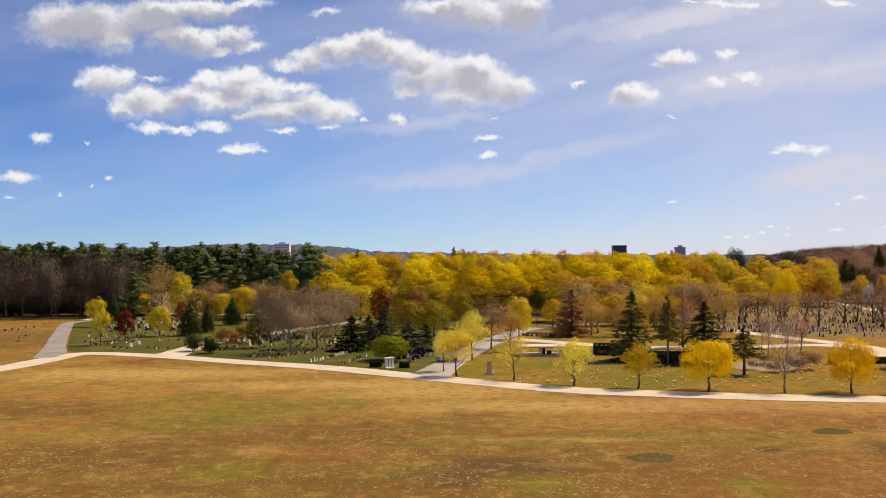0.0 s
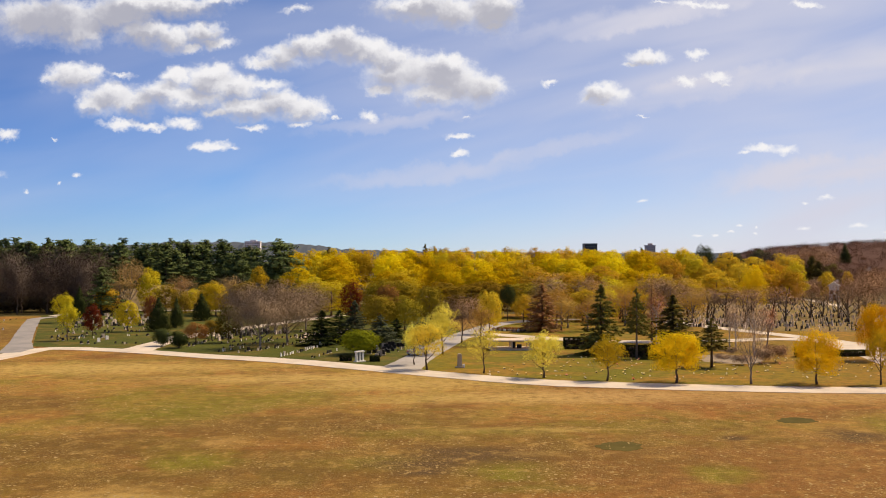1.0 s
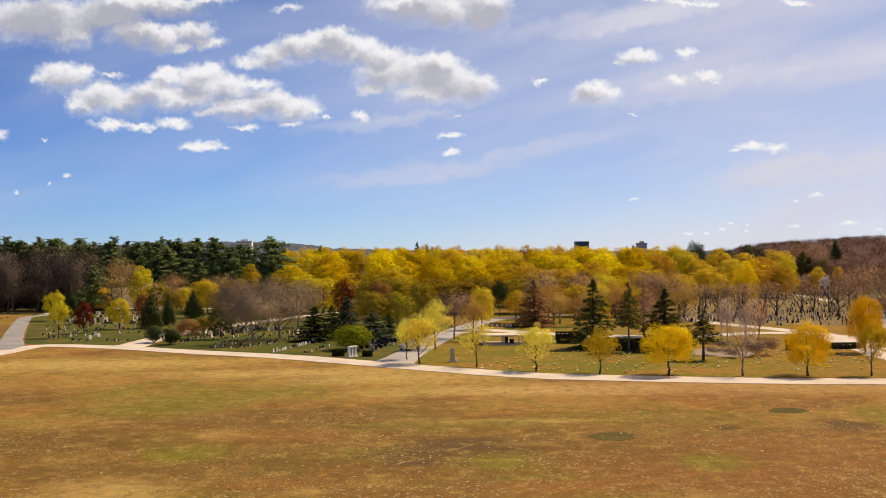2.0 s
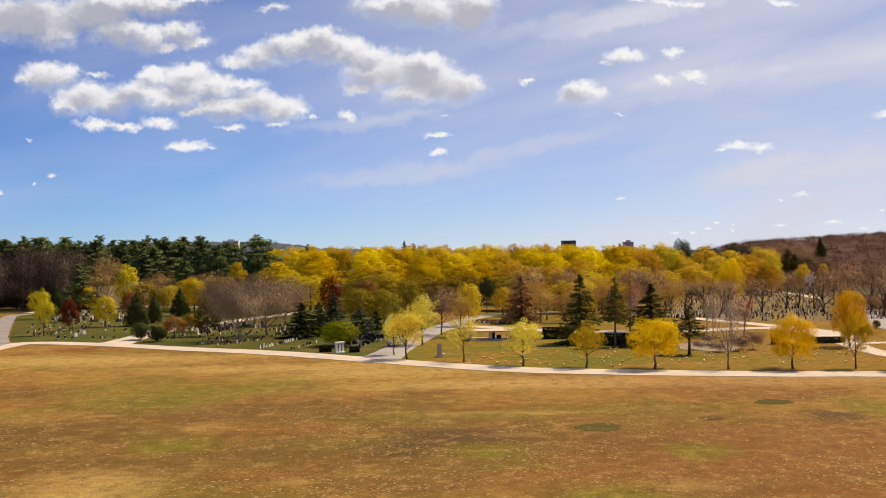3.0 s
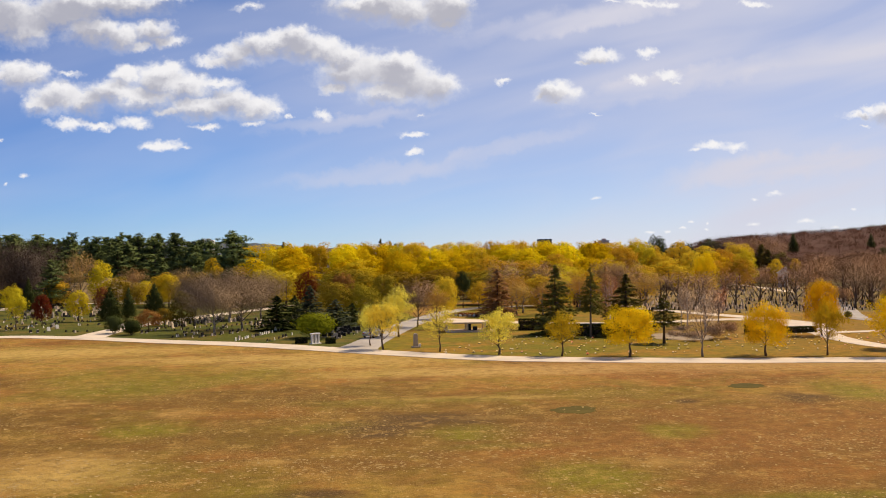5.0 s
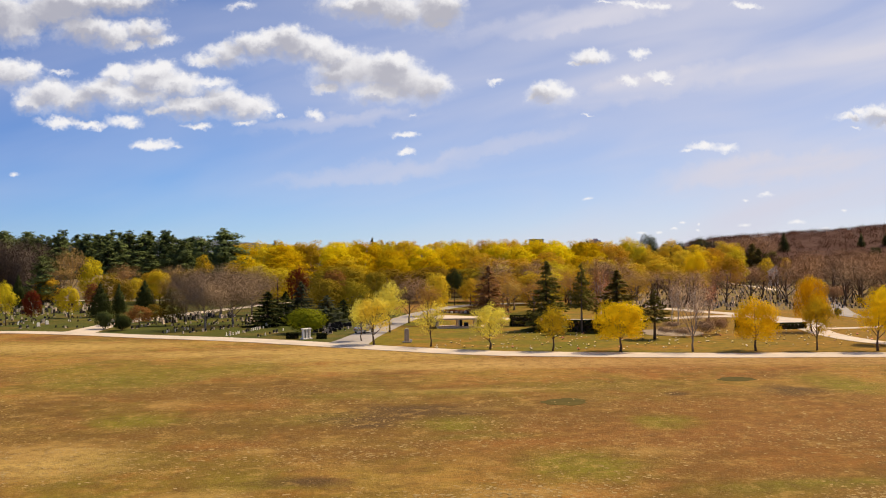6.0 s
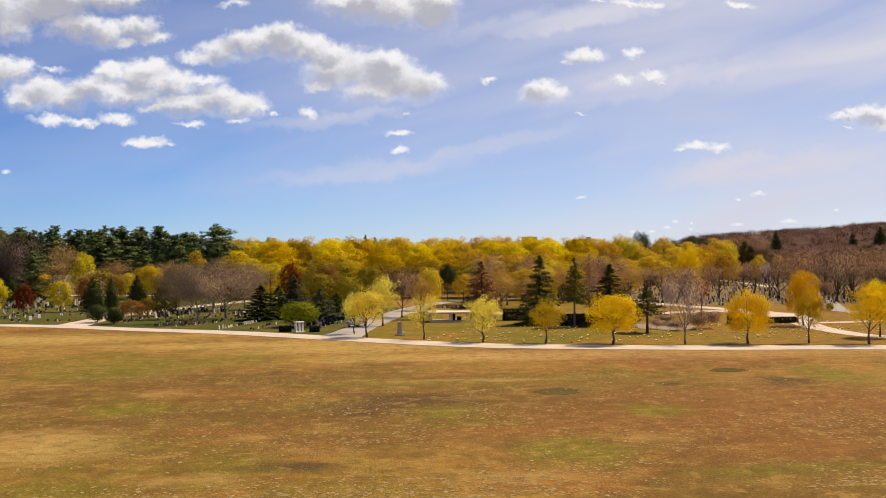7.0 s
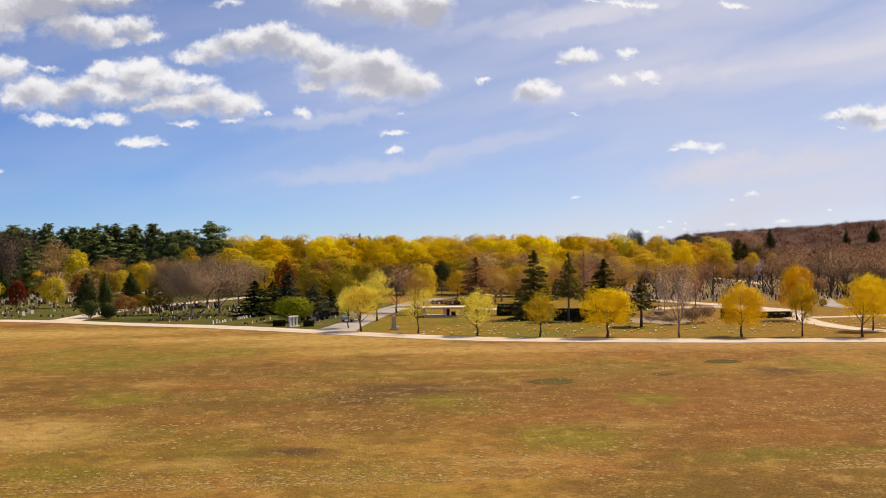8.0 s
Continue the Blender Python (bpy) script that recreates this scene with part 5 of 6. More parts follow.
for x, y, z in ((6.0, 639.6, 23.9), (12.4, 639.6, 22.7), (16.2, 639.6, 21.1), (30.0, 659.6, 20.0), (37.1, 659.6, 19.2), (-51.2, 559.6, 21.3), (61.8, 649.6, 19.2), (148.0, 639.6, 20.1), (152.7, 639.6, 21.2)):
    tree("pine_tree", PINE, (x, y), z, 7, BARK, NEEDLE, "far dark pine above the yellow wood", "pine wood", n=int(abs(x)))

# ---- wooded hill to the east and far ridges ----
def hill(name, x0, x1, y0, depth, top, label, mat, category="hill"):
    """A long low hill, its height following a smooth rise along x."""
    nx, ny = 90, 24
    v, f = [], []
    for j in range(ny + 1):
        for i in range(nx + 1):
            s, t = i / nx, j / ny
            x, y = x0 + (x1 - x0) * s, y0 + depth * t
            h = top(s) * math.sin(math.pi * min(t * 1.1, 1)) ** 0.8 if t < 0.99 else -3
            v.append((x, y, h + noise.noise((x * 0.01, y * 0.01, 3)) * 3 * (0 < t < 0.95) * math.sin(math.pi * s) - 0.4))
    for j in range(ny):
        for i in range(nx):
            a = j * (nx + 1) + i
            f.append((a, a + 1, a + nx + 2, a + nx + 1))
    return tagged(obj(name, mesh_of(name, v, f, True), mat), label, category, kind="structure")


def rise(points):
    xs, ys = zip(*points)
    return lambda s: float(np.interp(s, xs, ys))


HILL_FLOOR = surface("reddish_hill_floor", (0.086, 0.034, 0.019), (0.1, 0.041, 0.023), 0.05, 0.95, 0.6)
EAST_TOP = rise(((0, 0), (0.05, 3), (0.12, 8), (0.155, 14.5), (0.19, 18.8), (0.3, 22), (0.55, 28), (0.8, 32), (1, 27)))
hill("east_hill", 110, 520, 400, 230, EAST_TOP, "low hill covered with leafless reddish woods", HILL_FLOOR)


def hill_woods():
    r = np.random.default_rng(9)
    vs, fs, ns, off = [], [], [], 0
    for _ in range(3600):
        s, t = r.random(), r.random() ** 1.3 * 0.62
        x, y = 110 + 410 * s, 400 + 230 * t
        h = EAST_TOP(s) * math.sin(math.pi * min(t * 1.1, 1)) ** 0.8 + noise.noise((x * 0.01, y * 0.01, 3)) * 3 * math.sin(math.pi * s) - 1.1
        tall = 3.2 + 2.4 * r.random()
        count = 80
        way = r.normal(size=(count, 3))
        way /= np.linalg.norm(way, axis=1)[:, None]
        start = np.array((x, y, h + tall * 0.3)) + way * (3.6, 3.6, tall * 0.3) * (0.2 + 0.7 * r.random(count))[:, None]
        end = start + (way * (0.6, 0.6, 0.5) + (0, 0, 0.4) + r.normal(size=(count, 3)) * 0.4) * (0.4 + 0.5 * r.random(count))[:, None]
        start[0], end[0] = (x, y, h - 0.5), (x, y, h + tall * 0.8)
        v, f, n = twig_strips(r, start, end, 0.085, (x, y, h - 5))
        vs.append(v)
        fs.append(f + off)
        ns.append(n)
        off += len(v)
    tagged(obj("hill_wood", mesh_of("hill_wood", np.concatenate(vs), np.concatenate(fs), normals=np.concatenate(ns)), TWIG_HILL), "leafless reddish-brown wood over the hill", "wood", kind="stuff")


hill_woods()
for x, y, z, tall, wide in ((239.7, 440, 21.5, 11, 5), (235.7, 420, 14.6, 7, 8), (253.6, 440, 23.6, 9, 6), (201.0, 440, 22.0, 12, 6), (179.0, 420, 15.6, 10, 9)):
    tree("pine_tree", CEDAR if wide < 7 else ROUND, (x, y), tall, wide * 0.8, BARK, NEEDLE_DARK, "dark pine among the leafless hill woods", "pine wood", n=int(x), z=z - tall - 0.6)

# blue-grey haze of distance is mixed into this wood colour
HAZY_WOOD = foliage("hazy_far_woods", (0.085, 0.098, 0.115), (0.13, 0.145, 0.165), 0.1, 0.0)


def ridge(name, dist, x0, x1, height, seed, label):
    """A far wooded ridge: solid, with a broken treetop line."""
    r = np.random.default_rng(seed)
    n = 420
    v, f = [], []
    for i in range(n + 1):
        s = i / n
        x = x0 + (x1 - x0) * s
        h = height(s) * (0.93 + 0.14 * noise.noise((x * 0.004, dist * 0.01, seed))) + r.random() * dist * 0.0016 + abs(r.normal()) * dist * 0.0006
        v += [(x, dist - 160, -1), (x, dist, h * 0.86), (x, dist + 70, h), (x, dist + 420, -1)]
    for i in range(n):
        for k in range(3):
            a = i * 4 + k
            f.append((a + 4, a + 5, a + 1, a))
    tagged(obj(name, mesh_of(name, v, f), HAZY_WOOD), label, "ridge", kind="structure")


ridge("far_ridge", 2600, -2600, 2600, rise(((0, 42), (0.3, 46), (0.36, 50), (0.42, 56), (0.445, 46), (0.46, 34), (0.52, 25), (0.58, 20), (0.75, 15), (1, 20))), 3, "far wooded ridge on the horizon")
ridge("near_ridge", 1150, -900, 900, rise(((0, 24), (0.25, 18), (0.5, 10), (0.75, 9), (1, 15))), 4, "distant belt of dark woods")

# ---- buildings on the skyline ----
def block(name, at, size, storeys, bays, wall, glass, label, turn=0.0, plant=True, pane_width=0.4):
    """An office block: walls, window bands per storey, roof edge and plant room."""
    w, d, h = size
    root = new(name)
    root.matrix_basis = pose(at[0], at[1], 0, 0, 0, turn)
    tagged(root, label, "building")
    s = Soup()
    s.box(-w / 2, -d / 2, 0, w / 2, d / 2, h)
    obj("wall", s.mesh("wall"), wall, root)
    s = Soup()
    s.box(-w / 2 - 0.4, -d / 2 - 0.4, h, w / 2 + 0.4, d / 2 + 0.4, h + 1.2)
    obj("roof", s.mesh("roof"), wall, root)
    if plant:
        s = Soup()
        s.box(-w * 0.2, -d * 0.2, h + 1.2, w * 0.25, d * 0.2, h + 4)
        obj("plant_room", s.mesh("plant_room"), wall, root)
    bay = Soup()
    bw, sh = w / bays, h / storeys
    bay.box(-bw * pane_width, -0.25, -sh * 0.7 * pane_width, bw * pane_width, 0.0, sh * 0.7 * pane_width)
    pane = bay.mesh("window")
    for i in range(storeys):
        for j in range(bays):
            obj("window", pane, glass, root, pose(-w / 2 + bw * (j + 0.5), -d / 2, sh * (i + 0.5)))
    return root


block("office_tower", (275.0, 1499.6), (20, 20, 33), 8, 6, DARK_CLAD, DARK_GLASS, "dark glazed office tower above the trees", plant=False)
block("office_block", (-290.6, 1700.0), (27, 16, 41), 10, 9, WHITE_CLAD, DARK_GLASS, "long white office block on the skyline", pane_width=0.3)
block("brick_block", (371.0, 1499.6), (14, 14, 30), 8, 4, BRICK, DARK_GLASS, "pale brick apartment block above the trees", pane_width=0.22)


def house(at, w, d, h, turn, wall, roof, label, z=0.0):
    root = new("house")
    root.matrix_basis = pose(at[0], at[1], z, 0, 0, turn)
    tagged(root, label, "house")
    s = Soup()
    s.box(-w / 2, -d / 2, 0, w / 2, d / 2, h)
    s.add([(-w / 2, -d / 2, h), (w / 2, -d / 2, h), (0, -d / 2, h + w * 0.32), (-w / 2, d / 2, h), (w / 2, d / 2, h), (0, d / 2, h + w * 0.32)], [(0, 1, 2), (4, 3, 5)])
    obj("wall", s.mesh("wall"), wall, root)
    s = Soup()
    for k in (-1, 1):
        e, r = w / 2 + 0.4, h + w * 0.32
        a = [(0, -d / 2 - 0.4, r + 0.05), (0, d / 2 + 0.4, r + 0.05), (k * e, d / 2 + 0.4, h - 0.25), (k * e, -d / 2 - 0.4, h - 0.25)]
        s.add(a + [(x, y, z + 0.22) for x, y, z in a], [(0, 1, 2, 3), (7, 6, 5, 4), (0, 4, 5, 1), (1, 5, 6, 2), (2, 6, 7, 3), (3, 7, 4, 0)])
    obj("roof", s.mesh("roof"), roof, root)
    s = Soup()
    s.box(w * 0.18, 0.5, h + 0.5, w * 0.18 + 0.8, 1.3, h + w * 0.32 + 0.9)
    obj("chimney", s.mesh("chimney"), BRICK, root)
    s = Soup()
    s.box(-0.5, -0.06, -0.7, 0.5, 0.02, 0.7)
    pane = s.mesh("window")
    for x in (-w * 0.28, w * 0.28):
        obj("window", pane, DARK_GLASS, root, pose(x, -d / 2, h * 0.55))
    s = Soup()
    s.box(-0.5, -0.08, 0, 0.5, 0.02, 2.1)
    obj("door", s.mesh("door"), BARK, root, pose(0, -d / 2, 0))
    return root


house((146.7, 329.6), 3.4, 3.8, 5.2, -24, SIDING, SIDING, "small white house below the hill")
house((204.5, 425.0), 2.8, 3.0, 2.2, -26, SIDING, SIDING, "pale house on the hillside among leafless trees", 6.6)


def sand_bank():
    """A low sunlit bank of bare sand at the foot of the pine wood."""
    nx, ny = 40, 10
    v = []
    for j in range(ny + 1):
        for i in range(nx + 1):
            p, q = i / nx, j / ny
            x, y = -116 + 62 * p, 296 + 34 * q
            v.append((x, y, -0.3 + 6.6 * math.sin(math.pi * p) ** 0.5 * math.sin(math.pi * min(q * 1.25, 1)) ** 0.9 * (1 + 0.25 * noise.noise((x * 0.09, y * 0.09, 1)))))
    f = [(j * (nx + 1) + i, j * (nx + 1) + i + 1, (j + 1) * (nx + 1) + i + 1, (j + 1) * (nx + 1) + i) for j in range(ny) for i in range(nx)]
    sand = turf("bare_sand", (0.32, 0.225, 0.115), (0.44, 0.32, 0.18), (0.18, 0.125, 0.06))
    tagged(obj("sand_bank", mesh_of("sand_bank", v, f, True), sand), "low bank of bare pale sand before the pines", "bank", kind="structure")


sand_bank()


def flower_bed(at, w, d):
    """A raised bed edged with rough stones and planted with reddish heather."""
    root = new("flower_bed")
    root.matrix_basis = pose(at[0], at[1], 0.02, 0, 0, -30)
    tagged(root, "stone-edged bed of reddish-brown heather beside the road", "flower bed")
    r = np.random.default_rng(8)
    s = Soup()
    s.box(-w / 2, -d / 2, 0, w / 2, d / 2, 0.3, 0.2)
    obj("soil", bevelled("soil", s, 0.05), BARK, root)
    p = (r.random((60, 3)) - 0.5) * (w * 0.85, d * 0.8, 0) + (0, 0, 0.42)
    v, f, n = leaf_quads(r, p, 0.22 + 0.2 * r.random(60), 2600, 0.07)
    obj("heather", mesh_of("heather", v, f, normals=n), LEAF_RUST, root)
    stone_mesh = Soup()
    stone_mesh.box(-0.3, -0.2, 0, 0.3, 0.2, 0.42, 0.08)
    rough = bevelled("edge_stone", stone_mesh, 0.06)
    for k in range(14):
        obj("edge_stone", rough, OLD_STONE if k % 3 else MARBLE, root,
            pose(-w / 2 + w * (k % 7 + 0.5) / 7, (-d / 2 if k < 7 else d / 2) + r.normal() * 0.1, 0, 0, 0, r.random() * 60) @ Matrix.Diagonal((1, 1, 0.7 + 0.7 * r.random(), 1)))


OLD_STONE = surface("weathered_stone", (0.32, 0.26, 0.19), (0.5, 0.42, 0.32), 1.2, 0.8, 30, 0.003)
flower_bed((19.8, 204.3), 7.5, 3.4)


# ---- memorials ----
def white_memorial(at):
    """Low white gate of three posts under a lintel, on a step."""
    root = new("memorial")
    root.matrix_basis = pose(at[0], at[1], 0.02, 0, 0, 40)
    tagged(root, "white marble memorial of upright slabs under a lintel", "memorial")
    s = Soup()
    s.box(-0.85, -0.45, 0, 0.85, 0.45, 0.16)
    obj("step", bevelled("step", s, 0.02), MARBLE, root)
    s = Soup()
    s.box(-0.13, -0.2, 0, 0.13, 0.2, 1.3)
    post = bevelled("post", s, 0.02)
    for x in (-0.58, 0, 0.58):
        obj("post", post, MARBLE, root, pose(x, 0, 0.16))
    s = Soup()
    s.box(-0.82, -0.27, 0, 0.82, 0.27, 0.2)
    obj("lintel", bevelled("lintel", s, 0.03), MARBLE, root, pose(0, 0, 1.46))
    s = Soup()
    s.box(-0.7, 0.1, 0, 0.7, 0.16, 1.28)
    obj("back_slab", s.mesh("back_slab"), GRANITE_DARK, root, pose(0, 0, 0.16))


white_memorial((-8.6, 145.8))


def hedge(at, w, d, h, turn, label):
    r = np.random.default_rng(int(abs(at[0]) * 7 + w))
    n = int(w * d * 420 + 700)
    p = r.random((n, 3)) * (w, d, h) - (w / 2, d / 2, 0)
    side = r.integers(0, 3, n)
    p[side == 0, 2] = h
    k = side == 1
    p[k, 1] = np.where(r.random(k.sum()) < 0.5, -d / 2, d / 2)
    k = side == 2
    p[k, 0] = np.where(r.random(k.sum()) < 0.5, -w / 2, w / 2)
    v, f, _ = leaf_quads(r, p, np.full(n, 0.05), n, 0.13)
    v[:, 2] = np.maximum(v[:, 2], 0.02)
    root = new("hedge")
    root.matrix_basis = pose(at[0], at[1], 0, 0, 0, turn)
    tagged(root, label, "hedge")
    s = Soup()
    s.box(-w / 2 + 0.1, -d / 2 + 0.1, 0, w / 2 - 0.1, d / 2 - 0.1, h - 0.3)
    obj("inner_brushwood", s.mesh("inner_brushwood"), BARK, root)
    obj("leaves", mesh_of("leaves", v, f), HEDGE, root)


hedge((-10.8, 147.1), 1.7, 0.9, 0.85, 4, "clipped dark hedge beside the white memorial")
hedge((-6.3, 146.2), 1.4, 0.9, 0.8, 4, "clipped dark hedge beside the white memorial")
hedge((28.2, 164.1), 5.0, 1.6, 1.9, 0, "long clipped dark hedge behind the lawn")
hedge((36.3, 150.6), 6.6, 1.6, 1.8, -3, "long clipped dark hedge behind the lawn")
hedge((68.9, 149.4), 6.0, 1.2, 0.9, 0, "low dark green hedge beside the road")
hedge((61.3, 148.8), 2.2, 1.2, 1.5, 0, "dark green hedge behind the golden tree")


def monument(at):
    root = new("monument")
    root.matrix_basis = pose(at[0], at[1], 0.02, 0, 0, 12)
    tagged(root, "tall round-topped grey granite monument on a step", "monument")
    s = Soup()
    s.box(-0.55, -0.42, 0, 0.55, 0.42, 0.2)
    obj("step", bevelled("step", s, 0.03), GRANITE, root)
    s = Soup()
    line = [(-0.32, 0.2), (0.32, 0.2), (0.29, 1.75)] + [(0.29 * math.cos(k * math.pi / 8), 1.75 + 0.32 * math.sin(k * math.pi / 8)) for k in range(1, 8)] + [(-0.29, 1.75)]
    n = len(line)
    s.add([(x, y, z) for y in (-0.24, 0.24) for x, z in line],
          [tuple(range(n)), tuple(range(2 * n - 1, n - 1, -1))] + [(i, n + i, n + (i + 1) % n, (i + 1) % n) for i in range(n)])
    obj("shaft", bevelled("shaft", s, 0.03), GRANITE, root)
    s = Soup()
    s.box(0.4, -0.34, 0.02, 0.72, 0.02, 0.52)
    obj("urn_block", bevelled("urn_block", s, 0.04), MARBLE, root)


monument((6.35, 137.2))


def shelter(at, turn):
    """Open memorial shelter: a long flat roof and two beams on posts over a low terrace."""
    root = new("memorial_shelter")
    root.matrix_basis = pose(at[0], at[1], 0.02, 0, 0, turn)
    tagged(root, "open low concrete memorial shelter with flat roof", "shelter")
    s = Soup()
    s.box(-4.4, -2.2, 0, 4.2, 3.2, 0.2)
    obj("terrace", bevelled("terrace", s, 0.04), CONCRETE, root)
    s = Soup()
    s.box(-4.7, -1.9, 0, 4.3, 2.8, 0.16)
    obj("roof", bevelled("roof", s, 0.03), CONCRETE, root, pose(0, 0, 1.56))
    for y in (-1.7, 2.6):
        s = Soup()
        s.box(-4.5, -0.12, 0, 4.1, 0.12, 0.1)
        obj("beam", bevelled("beam", s, 0.02), CONCRETE, root, pose(0, y, 1.46))
    s = Soup()
    s.box(-0.13, -0.13, 0, 0.13, 0.13, 1.24)
    post = bevelled("post", s, 0.02)
    for x in (-4.2, -0.7, 2.3, 3.9):
        for y in (-1.7, 2.6):
            obj("post", post, CONCRETE, root, pose(x, y, 0.21))
    s = Soup()
    s.box(-0.5, -0.12, 0, 0.5, 0.12, 1.6)
    slab = bevelled("tablet", s, 0.03)
    for x, h in ((-0.3, 0.7), (0.75, 0.4), (2.9, 0.6)):
        obj("tablet", slab, GRANITE_DARK, root, pose(x, 0.2, 0.21) @ Matrix.Diagonal((0.8, 1, h, 1)))


shelter((17.1, 163.4), -1)


# ---- graves ----
def stone_kind(name, w, h, d, top, mat, plinth):
    """A gravestone: plinth and tablet with a straight, round or sloped head."""
    root = new(name)
    s = Soup()
    s.box(-w / 2 - 0.12, -d / 2 - 0.1, 0, w / 2 + 0.12, d / 2 + 0.1, 0.2)
    obj("plinth", bevelled("plinth", s, 0.02), plinth, root)
    n = 8
    if top == "round":
        line = [(math.cos(math.pi * k / n) * w / 2, h - w * 0.3 + math.sin(math.pi * k / n) * w * 0.3) for k in range(n + 1)]
    elif top == "serp":
        line = [(w / 2, h * 0.86), (w * 0.3, h * 0.93), (0, h), (-w * 0.3, h * 0.93), (-w / 2, h * 0.86)]
    else:
        line = [(w / 2, h), (-w / 2, h)]
    line = [(-w / 2, 0.2), (w / 2, 0.2)] + line
    m = len(line)
    s = Soup()
    s.add([(x, -d / 2, z) for x, z in line] + [(x, d / 2, z) for x, z in line],
          [tuple(range(m)), tuple(range(2 * m - 1, m - 1, -1))] + [(i, m + i, m + (i + 1) % m, (i + 1) % m) for i in range(m)])
    obj("tablet", s.mesh("tablet"), mat, root)
    return root


STONES = [
    tagged(stone_kind("gravestone", 0.8, 0.95, 0.24, "flat", GRANITE, GRANITE), "upright grey granite gravestone on the lawn", "gravestone", "gravestones"),
    tagged(stone_kind("gravestone", 0.9, 1.05, 0.26, "serp", GRANITE_DARK, GRANITE), "polished dark granite gravestone on a grey plinth", "gravestone", "gravestones"),
    tagged(stone_kind("gravestone", 0.55, 1.1, 0.18, "round", MARBLE, MARBLE), "slim white round-topped gravestone", "gravestone", "gravestones"),
    tagged(stone_kind("gravestone", 0.7, 0.8, 0.24, "round", GRANITE_DARK, GRANITE_DARK), "low dark granite gravestone", "gravestone", "gravestones"),
    tagged(stone_kind("gravestone", 1.0, 1.35, 0.3, "serp", MARBLE, GRANITE), "broad white marble gravestone", "gravestone", "gravestones"),
]
used = set()


def stone(i, x, y, turn, k=1.0):
    m = pose(x, y, 0.02, 0, 0, turn) @ Matrix.Diagonal((k, k, k, 1))
    if i not in used:
        used.add(i)
        STONES[i].matrix_basis = m
    else:
        copy_thing(STONES[i], m)


def stone_row(a, b, n, mix, turn=70.0, size=1.0, jitter=0.35):
    """n stones from a to b, of the kinds in mix."""
    for i in range(n):
        t = (i + 0.5) / n
        stone(mix[int(rng.integers(len(mix)))], a[0] + (b[0] - a[0]) * t + rng.normal() * jitter, a[1] + (b[1] - a[1]) * t + rng.normal() * jitter,
              turn + rng.normal() * 4, 0.68 * size * (0.8 + 0.35 * rng.random()))


MIXED, DARK, PALE = (0, 1, 1, 3, 2, 3, 3), (1, 3, 3, 1, 0), (2, 2, 0, 4)
stone_row((-22.0, 153.7), (-15.9, 175.4), 26, (2, 2, 4, 0, 3, 2, 2), size=1.0, jitter=0.25)
stone_row((-33.5, 161.8), (-30.3, 169.9), 8, (2, 0, 3))
stone_row((-29.6, 160.0), (-23.5, 169.7), 11, MIXED)
stone_row((-35.8, 176.9), (-28.8, 191.6), 14, MIXED)
stone_row((-40.6, 171.9), (-38.3, 189.3), 14, DARK)
stone_row((-29.8, 180.8), (-20.5, 197.4), 16, DARK)
stone_row((-16.7, 150.8), (-13.5, 163.3), 8, MIXED)
stone_row((-6.7, 149.9), (-2.6, 170.3), 12, DARK, turn=-6.0, size=1.8)
stone_row((-7.7, 155.9), (-3.8, 178.1), 12, DARK, turn=-6.0, size=1.7)
stone_row((-21.4, 176.5), (-13.1, 191.2), 12, DARK)
stone_row((-3.4, 159.2), (-1.6, 172.5), 4, DARK)
stone_row((-80.1, 219.1), (-61.9, 218.6), 12, MIXED, jitter=1.2)
stone_row((-76.6, 206.5), (-58.1, 207.3), 13, MIXED, jitter=1.1)
stone_row((-73.0, 195.2), (-65.7, 196.5), 7, MIXED, jitter=1.0)
stone_row((-60.9, 195.5), (-54.1, 197.0), 6, MIXED, jitter=1.0)
stone_row((-69.9, 186.3), (-65.6, 186.8), 5, MIXED, jitter=0.8)
stone_row((-63.4, 177.5), (-59.9, 179.3), 5, DARK, size=1.2, jitter=0.8)
stone(4, -60.1, 181.8, 50, 0.95)
stone(4, -60.2, 187.0, 50, 0.95)
stone(0, -62.4, 191.5, 50, 1.25)
stone_row((-55.6, 178.4), (-52.1, 177.7), 6, MIXED, jitter=0.6)
stone_row((-78.2, 211.7), (-59.2, 212.6), 14, DARK, jitter=1.1)
stone_row((-74.8, 199.9), (-66.1, 201.1), 9, DARK, jitter=1.0)
stone_row((-71.3, 190.6), (-62.5, 190.2), 9, MIXED, jitter=0.9)
stone_row((-34.1, 168.3), (-26.4, 182.7), 13, DARK)
stone_row((-26.9, 165.8), (-18.7, 185.2), 15, DARK)
stone_row((-21.1, 155.4), (-15.4, 176.6), 22, (2, 0, 2, 3, 2), size=0.95, jitter=0.25)
stone_row((-6.3, 153.7), (-3.1, 172.8), 8, DARK, turn=-6.0, size=1.9)
# scattered stones on the open grass west of the grey lane
stone_row((-100.9, 217.4), (-105.0, 251.1), 10, MIXED, jitter=1.6, size=1.1)
stone_row((-89.1, 192.5), (-92.7, 217.0), 4, DARK, jitter=1.0)
